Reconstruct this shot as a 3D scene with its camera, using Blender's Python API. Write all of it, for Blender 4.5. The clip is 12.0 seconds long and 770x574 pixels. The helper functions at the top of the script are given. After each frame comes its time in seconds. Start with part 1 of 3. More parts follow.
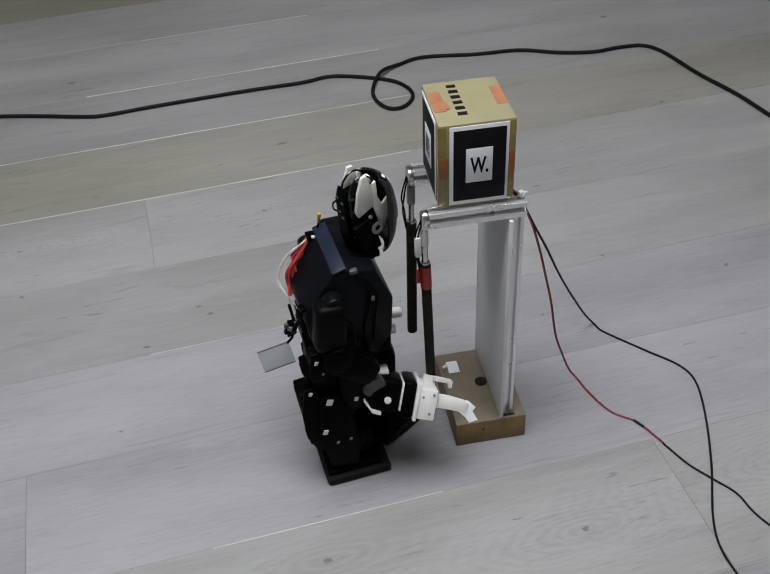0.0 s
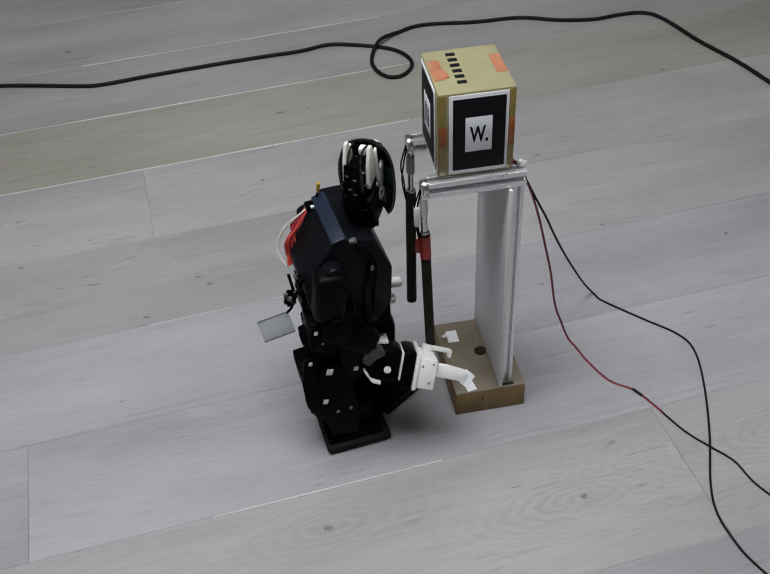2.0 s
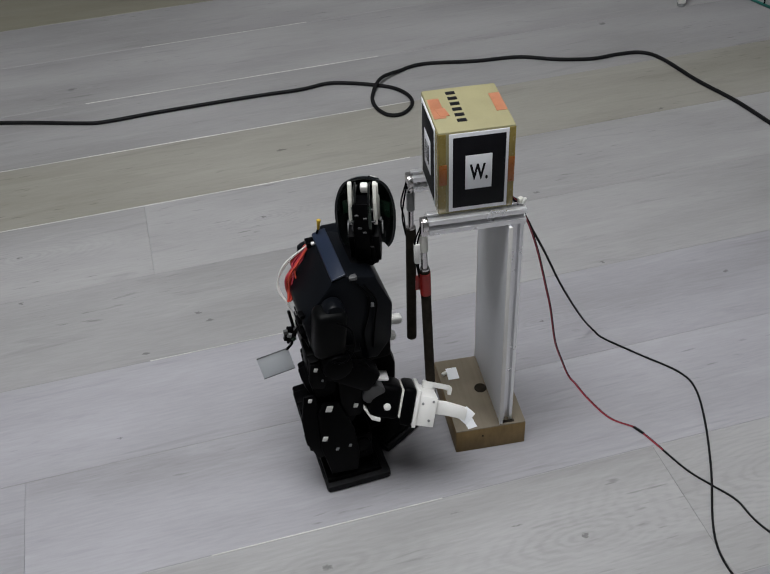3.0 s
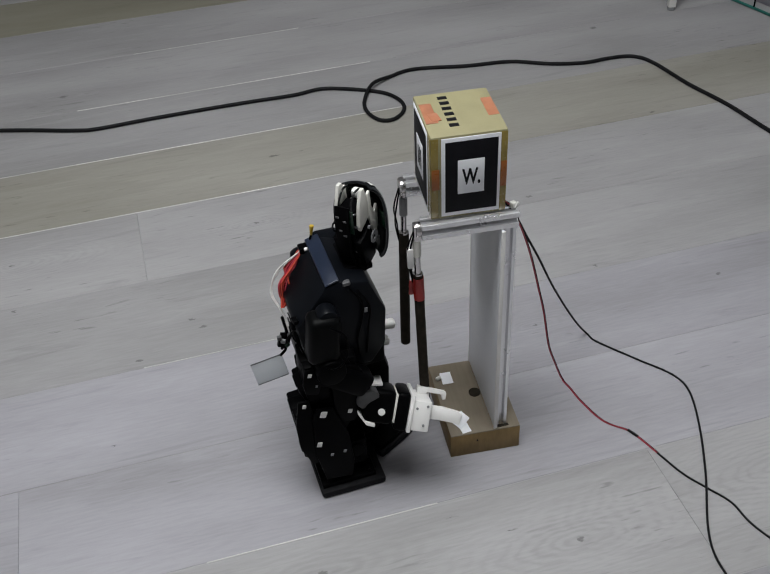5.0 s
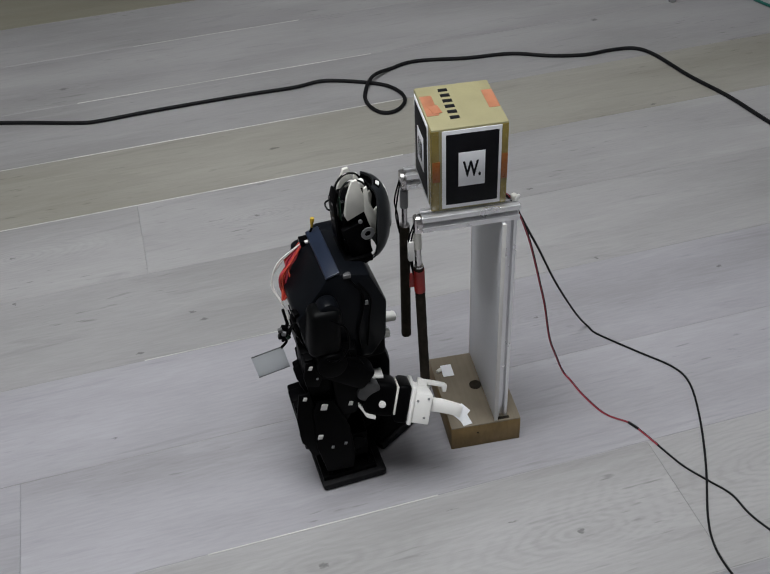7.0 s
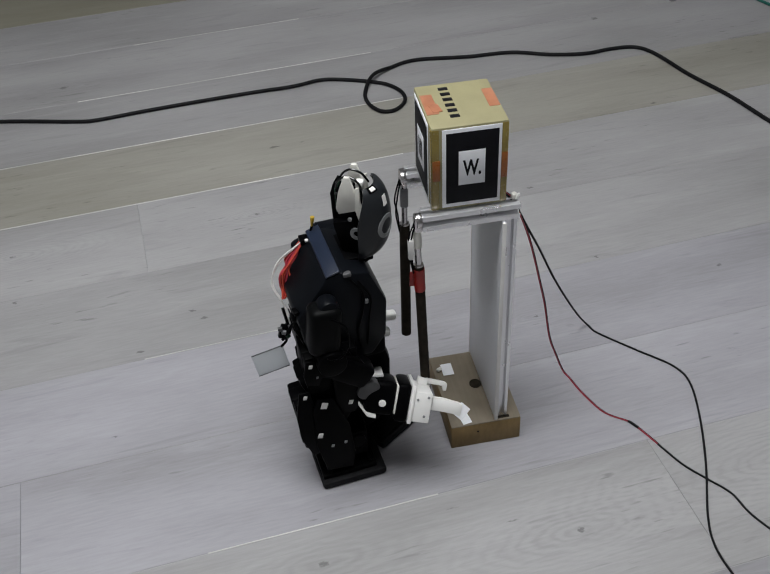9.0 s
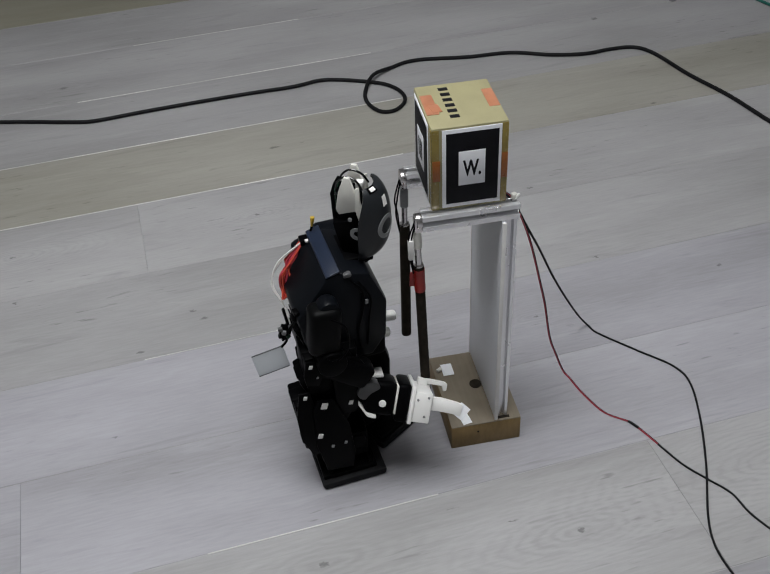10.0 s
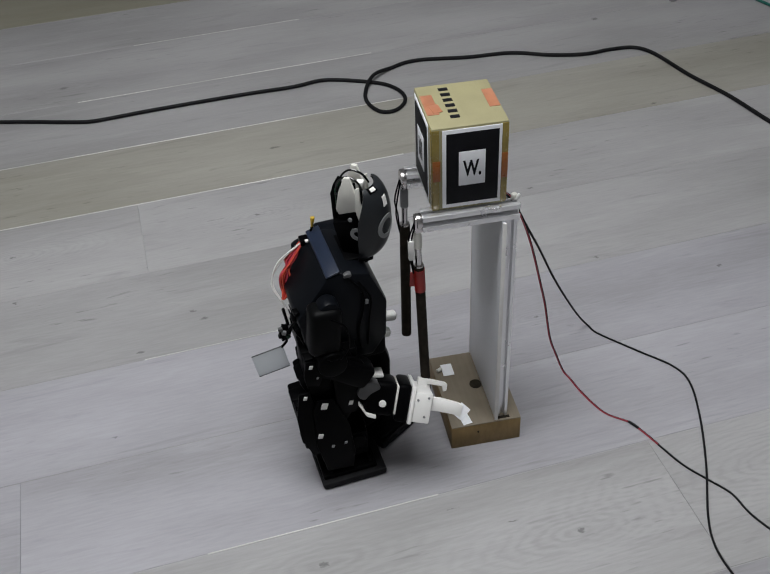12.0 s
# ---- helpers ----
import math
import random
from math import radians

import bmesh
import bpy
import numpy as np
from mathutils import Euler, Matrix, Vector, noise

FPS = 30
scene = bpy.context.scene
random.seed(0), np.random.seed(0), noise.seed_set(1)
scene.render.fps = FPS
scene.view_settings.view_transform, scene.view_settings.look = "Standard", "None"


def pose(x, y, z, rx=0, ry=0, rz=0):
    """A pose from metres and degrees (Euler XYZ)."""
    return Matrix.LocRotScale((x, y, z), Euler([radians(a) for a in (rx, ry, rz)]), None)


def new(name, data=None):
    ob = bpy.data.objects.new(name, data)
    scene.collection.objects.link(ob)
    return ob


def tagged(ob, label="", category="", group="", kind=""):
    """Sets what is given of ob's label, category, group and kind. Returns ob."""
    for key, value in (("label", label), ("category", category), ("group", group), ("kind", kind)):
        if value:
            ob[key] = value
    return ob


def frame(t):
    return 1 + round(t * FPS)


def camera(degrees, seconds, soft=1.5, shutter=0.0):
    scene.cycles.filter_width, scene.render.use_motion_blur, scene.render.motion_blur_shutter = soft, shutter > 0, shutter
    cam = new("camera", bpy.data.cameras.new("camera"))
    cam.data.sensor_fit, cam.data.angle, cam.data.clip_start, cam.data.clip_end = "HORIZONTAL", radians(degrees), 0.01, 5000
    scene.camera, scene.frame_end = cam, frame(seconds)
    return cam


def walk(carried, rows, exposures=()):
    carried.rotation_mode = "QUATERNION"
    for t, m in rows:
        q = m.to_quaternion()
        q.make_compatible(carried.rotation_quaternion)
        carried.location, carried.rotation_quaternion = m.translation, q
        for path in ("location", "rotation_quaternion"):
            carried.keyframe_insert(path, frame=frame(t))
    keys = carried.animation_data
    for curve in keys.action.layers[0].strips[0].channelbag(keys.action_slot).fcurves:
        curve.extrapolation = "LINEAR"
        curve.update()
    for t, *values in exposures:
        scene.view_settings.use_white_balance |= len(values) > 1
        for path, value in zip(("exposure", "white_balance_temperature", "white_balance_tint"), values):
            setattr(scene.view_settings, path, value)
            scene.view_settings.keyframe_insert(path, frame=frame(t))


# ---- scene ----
cam = camera(42.688, 12.0, 1.2)
EYE = (0.0, 0.0, 0.960)


def aim(down, turn, lean):
    """A pose at the tripod's place: degrees down, turned left and leaned."""
    return pose(*EYE, 90 - down, 0, turn) @ pose(0, 0, 0, 0, 0, lean)


walk(cam, [
    (0, aim(40.147, 0.485, -2.979)),
    (0.1, aim(40.147, 0.476, -2.961)),
    (0.2, aim(40.147, 0.466, -2.943)),
    (0.3, aim(40.147, 0.456, -2.925)),
    (0.4, aim(39.879, 0.447, -2.907)),
    (0.5, aim(39.523, 0.437, -2.889)),
    (0.6, aim(39.115, 0.430, -2.886)),
    (0.7, aim(38.932, 0.422, -2.883)),
    (0.8, aim(38.875, 0.415, -2.879)),
    (0.9, aim(38.847, 0.408, -2.876)),
    (1, aim(38.918, 0.400, -2.872)),
    (1.1, aim(39.016, 0.436, -2.922)),
    (1.2, aim(39.214, 0.471, -2.972)),
    (1.3, aim(41.589, 0.506, -3.023)),
    (1.4, aim(41.985, 0.541, -3.073)),
    (1.5, aim(42.117, 0.577, -3.123)),
    (1.6, aim(42.268, 0.575, -3.129)),
    (1.7, aim(42.268, 0.573, -3.136)),
    (1.8, aim(42.239, 0.571, -3.142)),
    (1.9, aim(42.126, 0.569, -3.149)),
    (2, aim(41.905, 0.567, -3.155)),
    (2.1, aim(40.543, 0.536, -3.101)),
    (2.2, aim(39.921, 0.504, -3.046)),
    (2.3, aim(39.610, 0.473, -2.991)),
    (2.4, aim(39.582, 0.441, -2.937)),
    (2.5, aim(39.580, 0.410, -2.882)),
    (3, aim(39.775, 0.421, -2.933)),
    (3.2, aim(39.805, 0.421, -2.933)),
    (4.8, aim(39.468, -0.096, -3.042)),
    (5, aim(39.498, -0.096, -3.042)),
    (5.5, aim(39.677, -0.076, -3.055)),
    (6, aim(39.807, -0.046, -3.024)),
    (6.5, aim(39.881, -0.026, -3.120)),
    (7, aim(39.933, -0.015, -3.113)),
    (9, aim(40.001, -0.003, -3.100)),
    (9.5, aim(39.989, 0.001, -3.122)),
    (10, aim(39.984, 0.000, -3.138)),
    (10.5, aim(39.984, 0.000, -3.138)),
    (11, aim(39.968, 0.005, -3.148)),
    (11.5, aim(39.975, 0.008, -3.116)),
    (12, aim(39.975, 0.008, -3.116)),
], exposures=[(0.0, 0.0), (12.0, 0.0)])

# ---- light: one bright ceiling panel over the camera, in a closed room ----
world = bpy.data.worlds.new("world")
world.use_nodes = True
world.node_tree.nodes["Background"].inputs[0].default_value = (0.05, 0.052, 0.055, 1)
scene.world = world


def area_lamp(name, m, sx, sy, watts, colour):
    data = bpy.data.lights.new(name, "AREA")
    data.shape, data.size, data.size_y, data.energy, data.color = "RECTANGLE", sx, sy, watts, colour
    ob = new(name, data)
    ob.matrix_world = m
    return ob


LAMP = (-0.14, 0.72, 2.22)
area_lamp("ceiling_lamp", pose(*LAMP), 1.40, 1.00, 42.0, (0.94, 0.97, 0.99))


# ---- materials ----
class Nodes:
    """A material's node tree in few words."""

    def __init__(self, name, rough=0.5, metal=0.0, colour=(0.5, 0.5, 0.5)):
        self.mat = bpy.data.materials.new(name)
        self.mat.use_nodes = True
        self.tree = self.mat.node_tree
        self.b = self.tree.nodes["Principled BSDF"]
        self.b.inputs["Roughness"].default_value = rough
        self.b.inputs["Metallic"].default_value = metal
        self.b.inputs["Base Color"].default_value = (*colour, 1)

    def node(self, kind, **values):
        n = self.tree.nodes.new(kind)
        for k, v in values.items():
            n.inputs[k.replace("_", " ")].default_value = v
        return n

    def link(self, a, b):
        self.tree.links.new(a, b)

    def ramp(self, src, stops):
        n = self.tree.nodes.new("ShaderNodeValToRGB")
        while len(n.color_ramp.elements) < len(stops):
            n.color_ramp.elements.new(0.5)
        for e, (at, c) in zip(n.color_ramp.elements, stops):
            e.position, e.color = at, (*c, 1) if len(c) == 3 else c
        self.link(src, n.inputs[0])
        return n.outputs[0]

    def mix(self, fac, a, b, how="MIX"):
        n = self.tree.nodes.new("ShaderNodeMix")
        n.data_type, n.blend_type = "RGBA", how
        for slot, v in ((0, fac), (6, a), (7, b)):
            if isinstance(v, (int, float)):
                n.inputs[slot].default_value = v
            elif isinstance(v, tuple):
                n.inputs[slot].default_value = (*v, 1)
            else:
                self.link(v, n.inputs[slot])
        return n.outputs[2]

    def bump(self, src, strength=0.2, distance=0.001):
        n = self.node("ShaderNodeBump", Strength=strength, Distance=distance)
        self.link(src, n.inputs["Height"])
        self.link(n.outputs[0], self.b.inputs["Normal"])


def plain(name, colour, rough=0.5, metal=0.0, grain=60.0, vary=0.15, bump=0.1, coat=0.0, spec=0.5):
    """A surface of one paint or stuff with fine grain and broad wear."""
    m = Nodes(name, rough, metal, colour)
    co = m.node("ShaderNodeTexCoord").outputs["Object"]
    fine = m.node("ShaderNodeTexNoise", Scale=grain * 12, Detail=3.0)
    broad = m.node("ShaderNodeTexNoise", Scale=grain, Detail=4.0)
    m.link(co, fine.inputs["Vector"])
    m.link(co, broad.inputs["Vector"])
    dark = tuple(c * (1 - vary) for c in colour)
    light = tuple(min(1, c * (1 + vary)) for c in colour)
    m.link(m.ramp(broad.outputs[0], [(0.3, dark), (0.7, light)]), m.b.inputs["Base Color"])
    r = m.node("ShaderNodeMapRange", To_Min=max(0.03, rough - 0.1), To_Max=min(1, rough + 0.1))
    m.link(fine.outputs[0], r.inputs["Value"])
    m.link(r.outputs[0], m.b.inputs["Roughness"])
    m.b.inputs["Coat Weight"].default_value = coat
    m.b.inputs["Specular IOR Level"].default_value = spec
    m.bump(fine.outputs[0], bump, 0.0004)
    return m.mat


KNOTS = [  # along the boards, across them, half length, half width, how many rings
    (0.371, 0.615, 0.0045, 0.0042, 15), (0.466, 0.976, 0.0050, 0.0030, 8), (0.075, 0.661, 0.0050, 0.0050, 8),
    (0.66, 0.640, 0.0040, 0.0040, 26), (-0.275, 1.375, 0.0050, 0.0035, 16), (0.125, 1.362, 0.0040, 0.0028, 13),
    (0.003, 1.128, 0.0050, 0.0030, 0), (-0.012, 1.151, 0.0080, 0.0018, 0), (-0.095, 1.084, 0.0070, 0.0025, 0),
    (0.607, 1.074, 0.0036, 0.0040, 0), (0.773, 0.996, 0.0040, 0.0036, 0), (0.583, 1.283, 0.0060, 0.0024, 0),
    (-0.175, 1.934, 0.0120, 0.0060, 4), (0.194, 1.561, 0.0120, 0.0030, 0), (0.911, 1.470, 0.0080, 0.0030, 0),
    (-0.270, 1.256, 0.0045, 0.0035, 0), (0.965, 1.844, 0.0080, 0.0070, 0), (-0.141, 0.932, 0.0060, 0.0018, 0),
    (0.245, 1.560, 0.0060, 0.0020, 0), (0.30, 0.652, 0.0080, 0.0010, 0), (0.24, 0.690, 0.0090, 0.0010, 0)]


def oak(name, dark, mid, light):
    """Bleached oak boards: soft long figure, cloudy stain, short dark pores, knots with rings."""
    m = Nodes(name, 0.42)
    tc = m.node("ShaderNodeTexCoord").outputs["Object"]
    info = m.node("ShaderNodeObjectInfo").outputs["Random"]

    def maths(how, a, b):
        n = m.tree.nodes.new("ShaderNodeMath")
        n.operation = how
        for slot, v in ((0, a), (1, b)):
            if isinstance(v, (int, float)):
                n.inputs[slot].default_value = v
            else:
                m.link(v, n.inputs[slot])
        return n.outputs[0]

    def vector(how, a, b):
        n = m.tree.nodes.new("ShaderNodeVectorMath")
        n.operation = how
        m.link(a, n.inputs[0])
        if isinstance(b, tuple):
            n.inputs[1].default_value = b
        elif b is not None:
            m.link(b, n.inputs[1])
        return n

    shift = m.node("ShaderNodeCombineXYZ")
    m.link(maths("MULTIPLY", info, 37.0), shift.inputs[0])
    m.link(maths("MULTIPLY", info, 37.0), shift.inputs[2])
    own = vector("ADD", tc, shift.outputs[0]).outputs[0]

    def noise(sx, sy, detail=3.0, rough=0.5, distort=0.0, src=own):
        at = m.node("ShaderNodeMapping")
        at.inputs["Scale"].default_value = (sx, sy, 1)
        m.link(src, at.inputs["Vector"])
        n = m.node("ShaderNodeTexNoise", Scale=1.0, Detail=detail, Roughness=rough, Distortion=distort)
        m.link(at.outputs[0], n.inputs["Vector"])
        return n

    def mask(src, a, b, top=1.0):
        return m.ramp(src, [(min(a, b), (0, 0, 0) if a < b else (top,) * 3), (max(a, b), (top,) * 3 if a < b else (0, 0, 0))])

    pale = tuple(min(1, c * 1.14) for c in light)
    deep = tuple(c * 0.72 for c in dark)
    pores = noise(30, 300, 4.0, 0.65).outputs[0]
    base = m.ramp(noise(2.0, 7, 3.0).outputs[0], [(0.28, dark), (0.50, mid), (0.74, light)])
    base = m.mix(0.20, base, m.ramp(pores, [(0.36, dark), (0.62, light)]))
    grain = noise(5, 44, 6.0, 0.6, 0.8).outputs[0]
    base = m.mix(mask(grain, 0.56, 0.74, 0.30), base, pale)
    base = m.mix(mask(grain, 0.42, 0.28, 0.34), base, deep)
    # short dark pores that gather in patches
    patch = mask(noise(3.0, 8, 2.0).outputs[0], 0.50, 0.66)
    dash = mask(noise(22, 170, 2.0, 0.5).outputs[0], 0.36, 0.27, 0.65)
    base = m.mix(m.mix(1.0, patch, dash, "MULTIPLY"), base, tuple(c * 0.55 for c in dark))
    # knots, in the plan of the whole floor
    place = m.node("ShaderNodeMapping")
    place.inputs["Rotation"].default_value = (0, 0, -radians(13.956))
    m.link(m.node("ShaderNodeNewGeometry").outputs["Position"], place.inputs["Vector"])
    floor_at = place.outputs[0]
    wob = vector("SUBTRACT", noise(26, 60, 3.0, 0.55, src=floor_at).outputs["Color"], (0.5, 0.5, 0.5)).outputs[0]
    warped = vector("ADD", floor_at, vector("MULTIPLY", wob, (0.040, 0.012, 0.0)).outputs[0]).outputs[0]
    ragged = vector("SUBTRACT", noise(120, 260, 3.0, 0.6, src=floor_at).outputs["Color"], (0.5, 0.5, 0.5)).outputs[0]
    nudged = vector("ADD", floor_at, vector("MULTIPLY", ragged, (0.020, 0.011, 0.0)).outputs[0]).outputs[0]
    spots, rings = None, None
    for u, v, a, b, turns in KNOTS:
        to = m.node("ShaderNodeMapping")
        to.inputs["Scale"].default_value = (1 / a, 1 / b, 0)
        to.inputs["Location"].default_value = (-u / a, -v / b, 0)
        m.link(nudged, to.inputs["Vector"])
        d = vector("LENGTH", to.outputs[0], None).outputs["Value"]
        spots = d if spots is None else maths("MINIMUM", spots, d)
        if turns:
            wide = m.node("ShaderNodeMapping")
            wide.inputs["Scale"].default_value = (0.30 / b, 1 / b, 0)
            wide.inputs["Location"].default_value = (-0.30 * u / b, -v / b, 0)
            m.link(warped, wide.inputs["Vector"])
            far = vector("LENGTH", wide.outputs[0], None).outputs["Value"]
            wave = maths("SINE", maths("MULTIPLY", far, 4.2), 0.0)
            fade = m.node("ShaderNodeMapRange", From_Min=1.0, From_Max=float(turns) * 1.3, To_Min=0.55, To_Max=0.0)
            m.link(far, fade.inputs["Value"])
            one = maths("MULTIPLY", wave, fade.outputs[0])
            rings = one if rings is None else maths("ADD", rings, one)
    patchy = maths("MULTIPLY", rings, noise(9, 20, 2.0, src=floor_at).outputs[0])
    base = m.mix(mask(patchy, 0.02, 0.30, 0.11), base, pale)
    base = m.mix(mask(maths("MULTIPLY", patchy, -1.0), 0.02, 0.30, 0.16), base, deep)
    base = m.mix(mask(spots, 1.4, 0.5, 0.70), base, tuple(c * 0.36 for c in dark))
    tone = m.node("ShaderNodeMapRange", To_Min=0.95, To_Max=1.05)
    m.link(info, tone.inputs["Value"])
    grey = m.node("ShaderNodeCombineColor")
    for i in range(3):
        m.link(tone.outputs[0], grey.inputs[i])
    m.link(m.mix(1.0, base, grey.outputs[0], "MULTIPLY"), m.b.inputs["Base Color"])
    rough = m.node("ShaderNodeMapRange", To_Min=0.36, To_Max=0.56)
    m.link(pores, rough.inputs["Value"])
    m.link(rough.outputs[0], m.b.inputs["Roughness"])
    m.bump(pores, 0.2, 0.0004)
    return m.mat


OAK = oak("bleached_oak", (0.229, 0.224, 0.225), (0.301, 0.296, 0.298), (0.369, 0.364, 0.368))
OAK_TAN = oak("tan_oak", (0.213, 0.203, 0.172), (0.281, 0.270, 0.240), (0.340, 0.330, 0.298))
OAK_BROWN = oak("brown_oak", (0.138, 0.127, 0.094), (0.186, 0.175, 0.135), (0.236, 0.225, 0.180))
# the same boards with a cool cast of light in their colour
OAK_COOL_CAST = oak("cool_cast_oak", (0.226, 0.220, 0.231), (0.297, 0.291, 0.312), (0.364, 0.358, 0.386))
# pale colour for the light caught on the board bevels
SEAM = plain("glint_edge", (0.58, 0.57, 0.55), 0.4, grain=7, vary=0.30)
SUB = plain("underlay", (0.25, 0.245, 0.25), 0.9)
# greys of the unseen walls and ceiling, set for the light they bounce
WALL = plain("wall_paint", (0.38, 0.38, 0.38), 0.85, grain=3, vary=0.04)
CEIL = plain("ceiling_paint", (0.6, 0.6, 0.6), 0.9, grain=3, vary=0.03)
BLACK = plain("black_plastic", (0.0015, 0.0015, 0.0018), 0.40, grain=40, vary=0.3, spec=0.03)
SATIN = plain("satin_black_shell", (0.0035, 0.0042, 0.0058), 0.36, grain=30, vary=0.2, bump=0.05, spec=0.08)
ARM = plain("worn_black_shell", (0.0022, 0.0024, 0.0026), 0.42, grain=30, vary=0.3, bump=0.08, spec=0.06)
GLOSS = plain("glossy_black_shell", (0.004, 0.005, 0.005), 0.16, grain=25, vary=0.3, bump=0.02, coat=0.4)
MASK = plain("dark_grey_mask", (0.013, 0.0148, 0.0172), 0.36, grain=30, vary=0.15, bump=0.05, spec=0.3)
# black shell with the shoulder's blue light put into its colour
BLUE = plain("blue_lit_shell", (0.009, 0.015, 0.032), 0.33, grain=30, vary=0.12, bump=0.05)
RUBBER = plain("rubber", (0.008, 0.008, 0.009), 0.6, grain=80, vary=0.3, spec=0.12)
FOAM = plain("dark_foam", (0.022, 0.018, 0.013), 0.85, grain=120, vary=0.3, bump=0.4, spec=0.12)
WHITE = plain("white_plastic", (0.74, 0.73, 0.71), 0.42, grain=40, vary=0.05)
CREAM = plain("ivory_plastic", (0.66, 0.65, 0.60), 0.5, grain=40, vary=0.08)
GREY = plain("grey_plastic", (0.20, 0.205, 0.21), 0.45)
PAPER = plain("paper", (0.78, 0.79, 0.82), 0.8, grain=50, vary=0.03)
INK = plain("black_ink", (0.006, 0.006, 0.008), 0.6, grain=60, vary=0.25, spec=0.12)
CARD = plain("cardboard", (0.255, 0.232, 0.126), 0.7, grain=35, vary=0.07, bump=0.25)
GOLDTAPE = plain("packing_tape", (0.22, 0.165, 0.040), 0.25, grain=30, vary=0.2, coat=0.3)
ORANGE = plain("orange_tape", (0.37, 0.150, 0.082), 0.35, grain=60, vary=0.12)
BROWNTAPE = plain("brown_orange_tape", (0.26, 0.080, 0.012), 0.3, grain=60, vary=0.2)
RED = plain("red_tape", (0.25, 0.012, 0.009), 0.4, grain=60, vary=0.2)
REDWIRE = plain("red_wire", (0.42, 0.050, 0.028), 0.4)
PINKWIRE = plain("dark_red_wire", (0.34, 0.030, 0.050), 0.45)
WHITEWIRE = plain("white_wire", (0.70, 0.69, 0.67), 0.45)
YELLOW = plain("yellow_cap", (0.55, 0.36, 0.03), 0.4)
PANEL = plain("white_board", (0.72, 0.73, 0.76), 0.5, grain=12, vary=0.03)
DIM = plain("scuffed_grey", (0.06, 0.06, 0.062), 0.5, vary=0.35)
BOARD = plain("circuit_green", (0.006, 0.030, 0.014), 0.3)
GREEN = plain("green_coated_wire", (0.012, 0.11, 0.09), 0.4)
MESH = plain("grey_sheet", (0.30, 0.29, 0.33), 0.7, grain=10)
LAMPGLOW = Nodes("lamp_glow")
LAMPGLOW.b.inputs["Emission Color"].default_value = (1, 0.985, 0.97, 1)
LAMPGLOW.b.inputs["Emission Strength"].default_value = 3.4
LAMPGLOW = LAMPGLOW.mat


ALU = plain("anodised_aluminium", (0.84, 0.84, 0.86), 0.30, 0.80, grain=4, vary=0.06, bump=0.0)
STEEL = plain("bright_steel", (0.62, 0.60, 0.60), 0.24, 1.0, grain=2, vary=0.12, bump=0.0)


def wood_block(name, dark, light):
    m = Nodes(name, 0.6)
    co = m.node("ShaderNodeTexCoord").outputs["Object"]
    mp = m.node("ShaderNodeMapping")
    mp.inputs["Scale"].default_value = (220, 14, 60)
    m.link(co, mp.inputs["Vector"])
    n = m.node("ShaderNodeTexNoise", Scale=1.0, Detail=4.0, Roughness=0.6)
    m.link(mp.outputs[0], n.inputs["Vector"])
    big = m.node("ShaderNodeTexNoise", Scale=22.0, Detail=3.0)
    m.link(co, big.inputs["Vector"])
    c = m.ramp(n.outputs[0], [(0.3, dark), (0.7, light)])
    c = m.mix(0.55, c, m.ramp(big.outputs[0], [(0.35, tuple(q * 0.85 for q in dark)), (0.7, tuple(q * 1.08 for q in light))]))
    m.link(c, m.b.inputs["Base Color"])
    m.bump(n.outputs[0], 0.3, 0.0004)
    return m.mat


WOOD = wood_block("plywood", (0.155, 0.098, 0.032), (0.250, 0.165, 0.062))
VENEER = wood_block("greyed_veneer", (0.150, 0.122, 0.085), (0.205, 0.172, 0.125))


def clear_plastic():
    m = Nodes("clear_plastic", 0.16, colour=(0.90, 0.94, 0.95))
    m.b.inputs["Transmission Weight"].default_value = 0.6
    m.b.inputs["IOR"].default_value = 1.3
    return m.mat


CLEAR = clear_plastic()


# ---- mesh helpers ----
def merge(bm, src, m=None):
    """Add the bmesh src to bm, moved by m; frees src."""
    if m is not None:
        src.transform(m)
    tmp = bpy.data.meshes.new("tmp")
    src.to_mesh(tmp)
    src.free()
    bm.from_mesh(tmp)
    bpy.data.meshes.remove(tmp)
    return bm


def bevelled(b, r, seg=2):
    if r > 0:
        bmesh.ops.bevel(b, geom=b.edges[:], offset=r, segments=seg, profile=0.5, affect="EDGES", clamp_overlap=True)
    return b


def block(size, at=(0, 0, 0), r=0.001, turn=(0, 0, 0), bm=None, seg=2):
    b = bmesh.new()
    bmesh.ops.create_cube(b, size=1.0, matrix=Matrix.Diagonal((*size, 1)))
    bevelled(b, r, seg)
    return merge(bm or bmesh.new(), b, pose(*at, *turn))


def rod(r, length, at=(0, 0, 0), turn=(0, 0, 0), r2=None, n=24, bev=0.0, bm=None):
    """A cylinder or cone along its own z, centred at the place given."""
    b = bmesh.new()
    bmesh.ops.create_cone(b, cap_ends=True, segments=n, radius1=r, radius2=r if r2 is None else r2, depth=length)
    if bev:
        ring = [e for e in b.edges if any(len(f.verts) > 4 for f in e.link_faces)]
        bmesh.ops.bevel(b, geom=ring, offset=bev, segments=2, profile=0.5, affect="EDGES")
    return merge(bm or bmesh.new(), b, pose(*at, *turn))


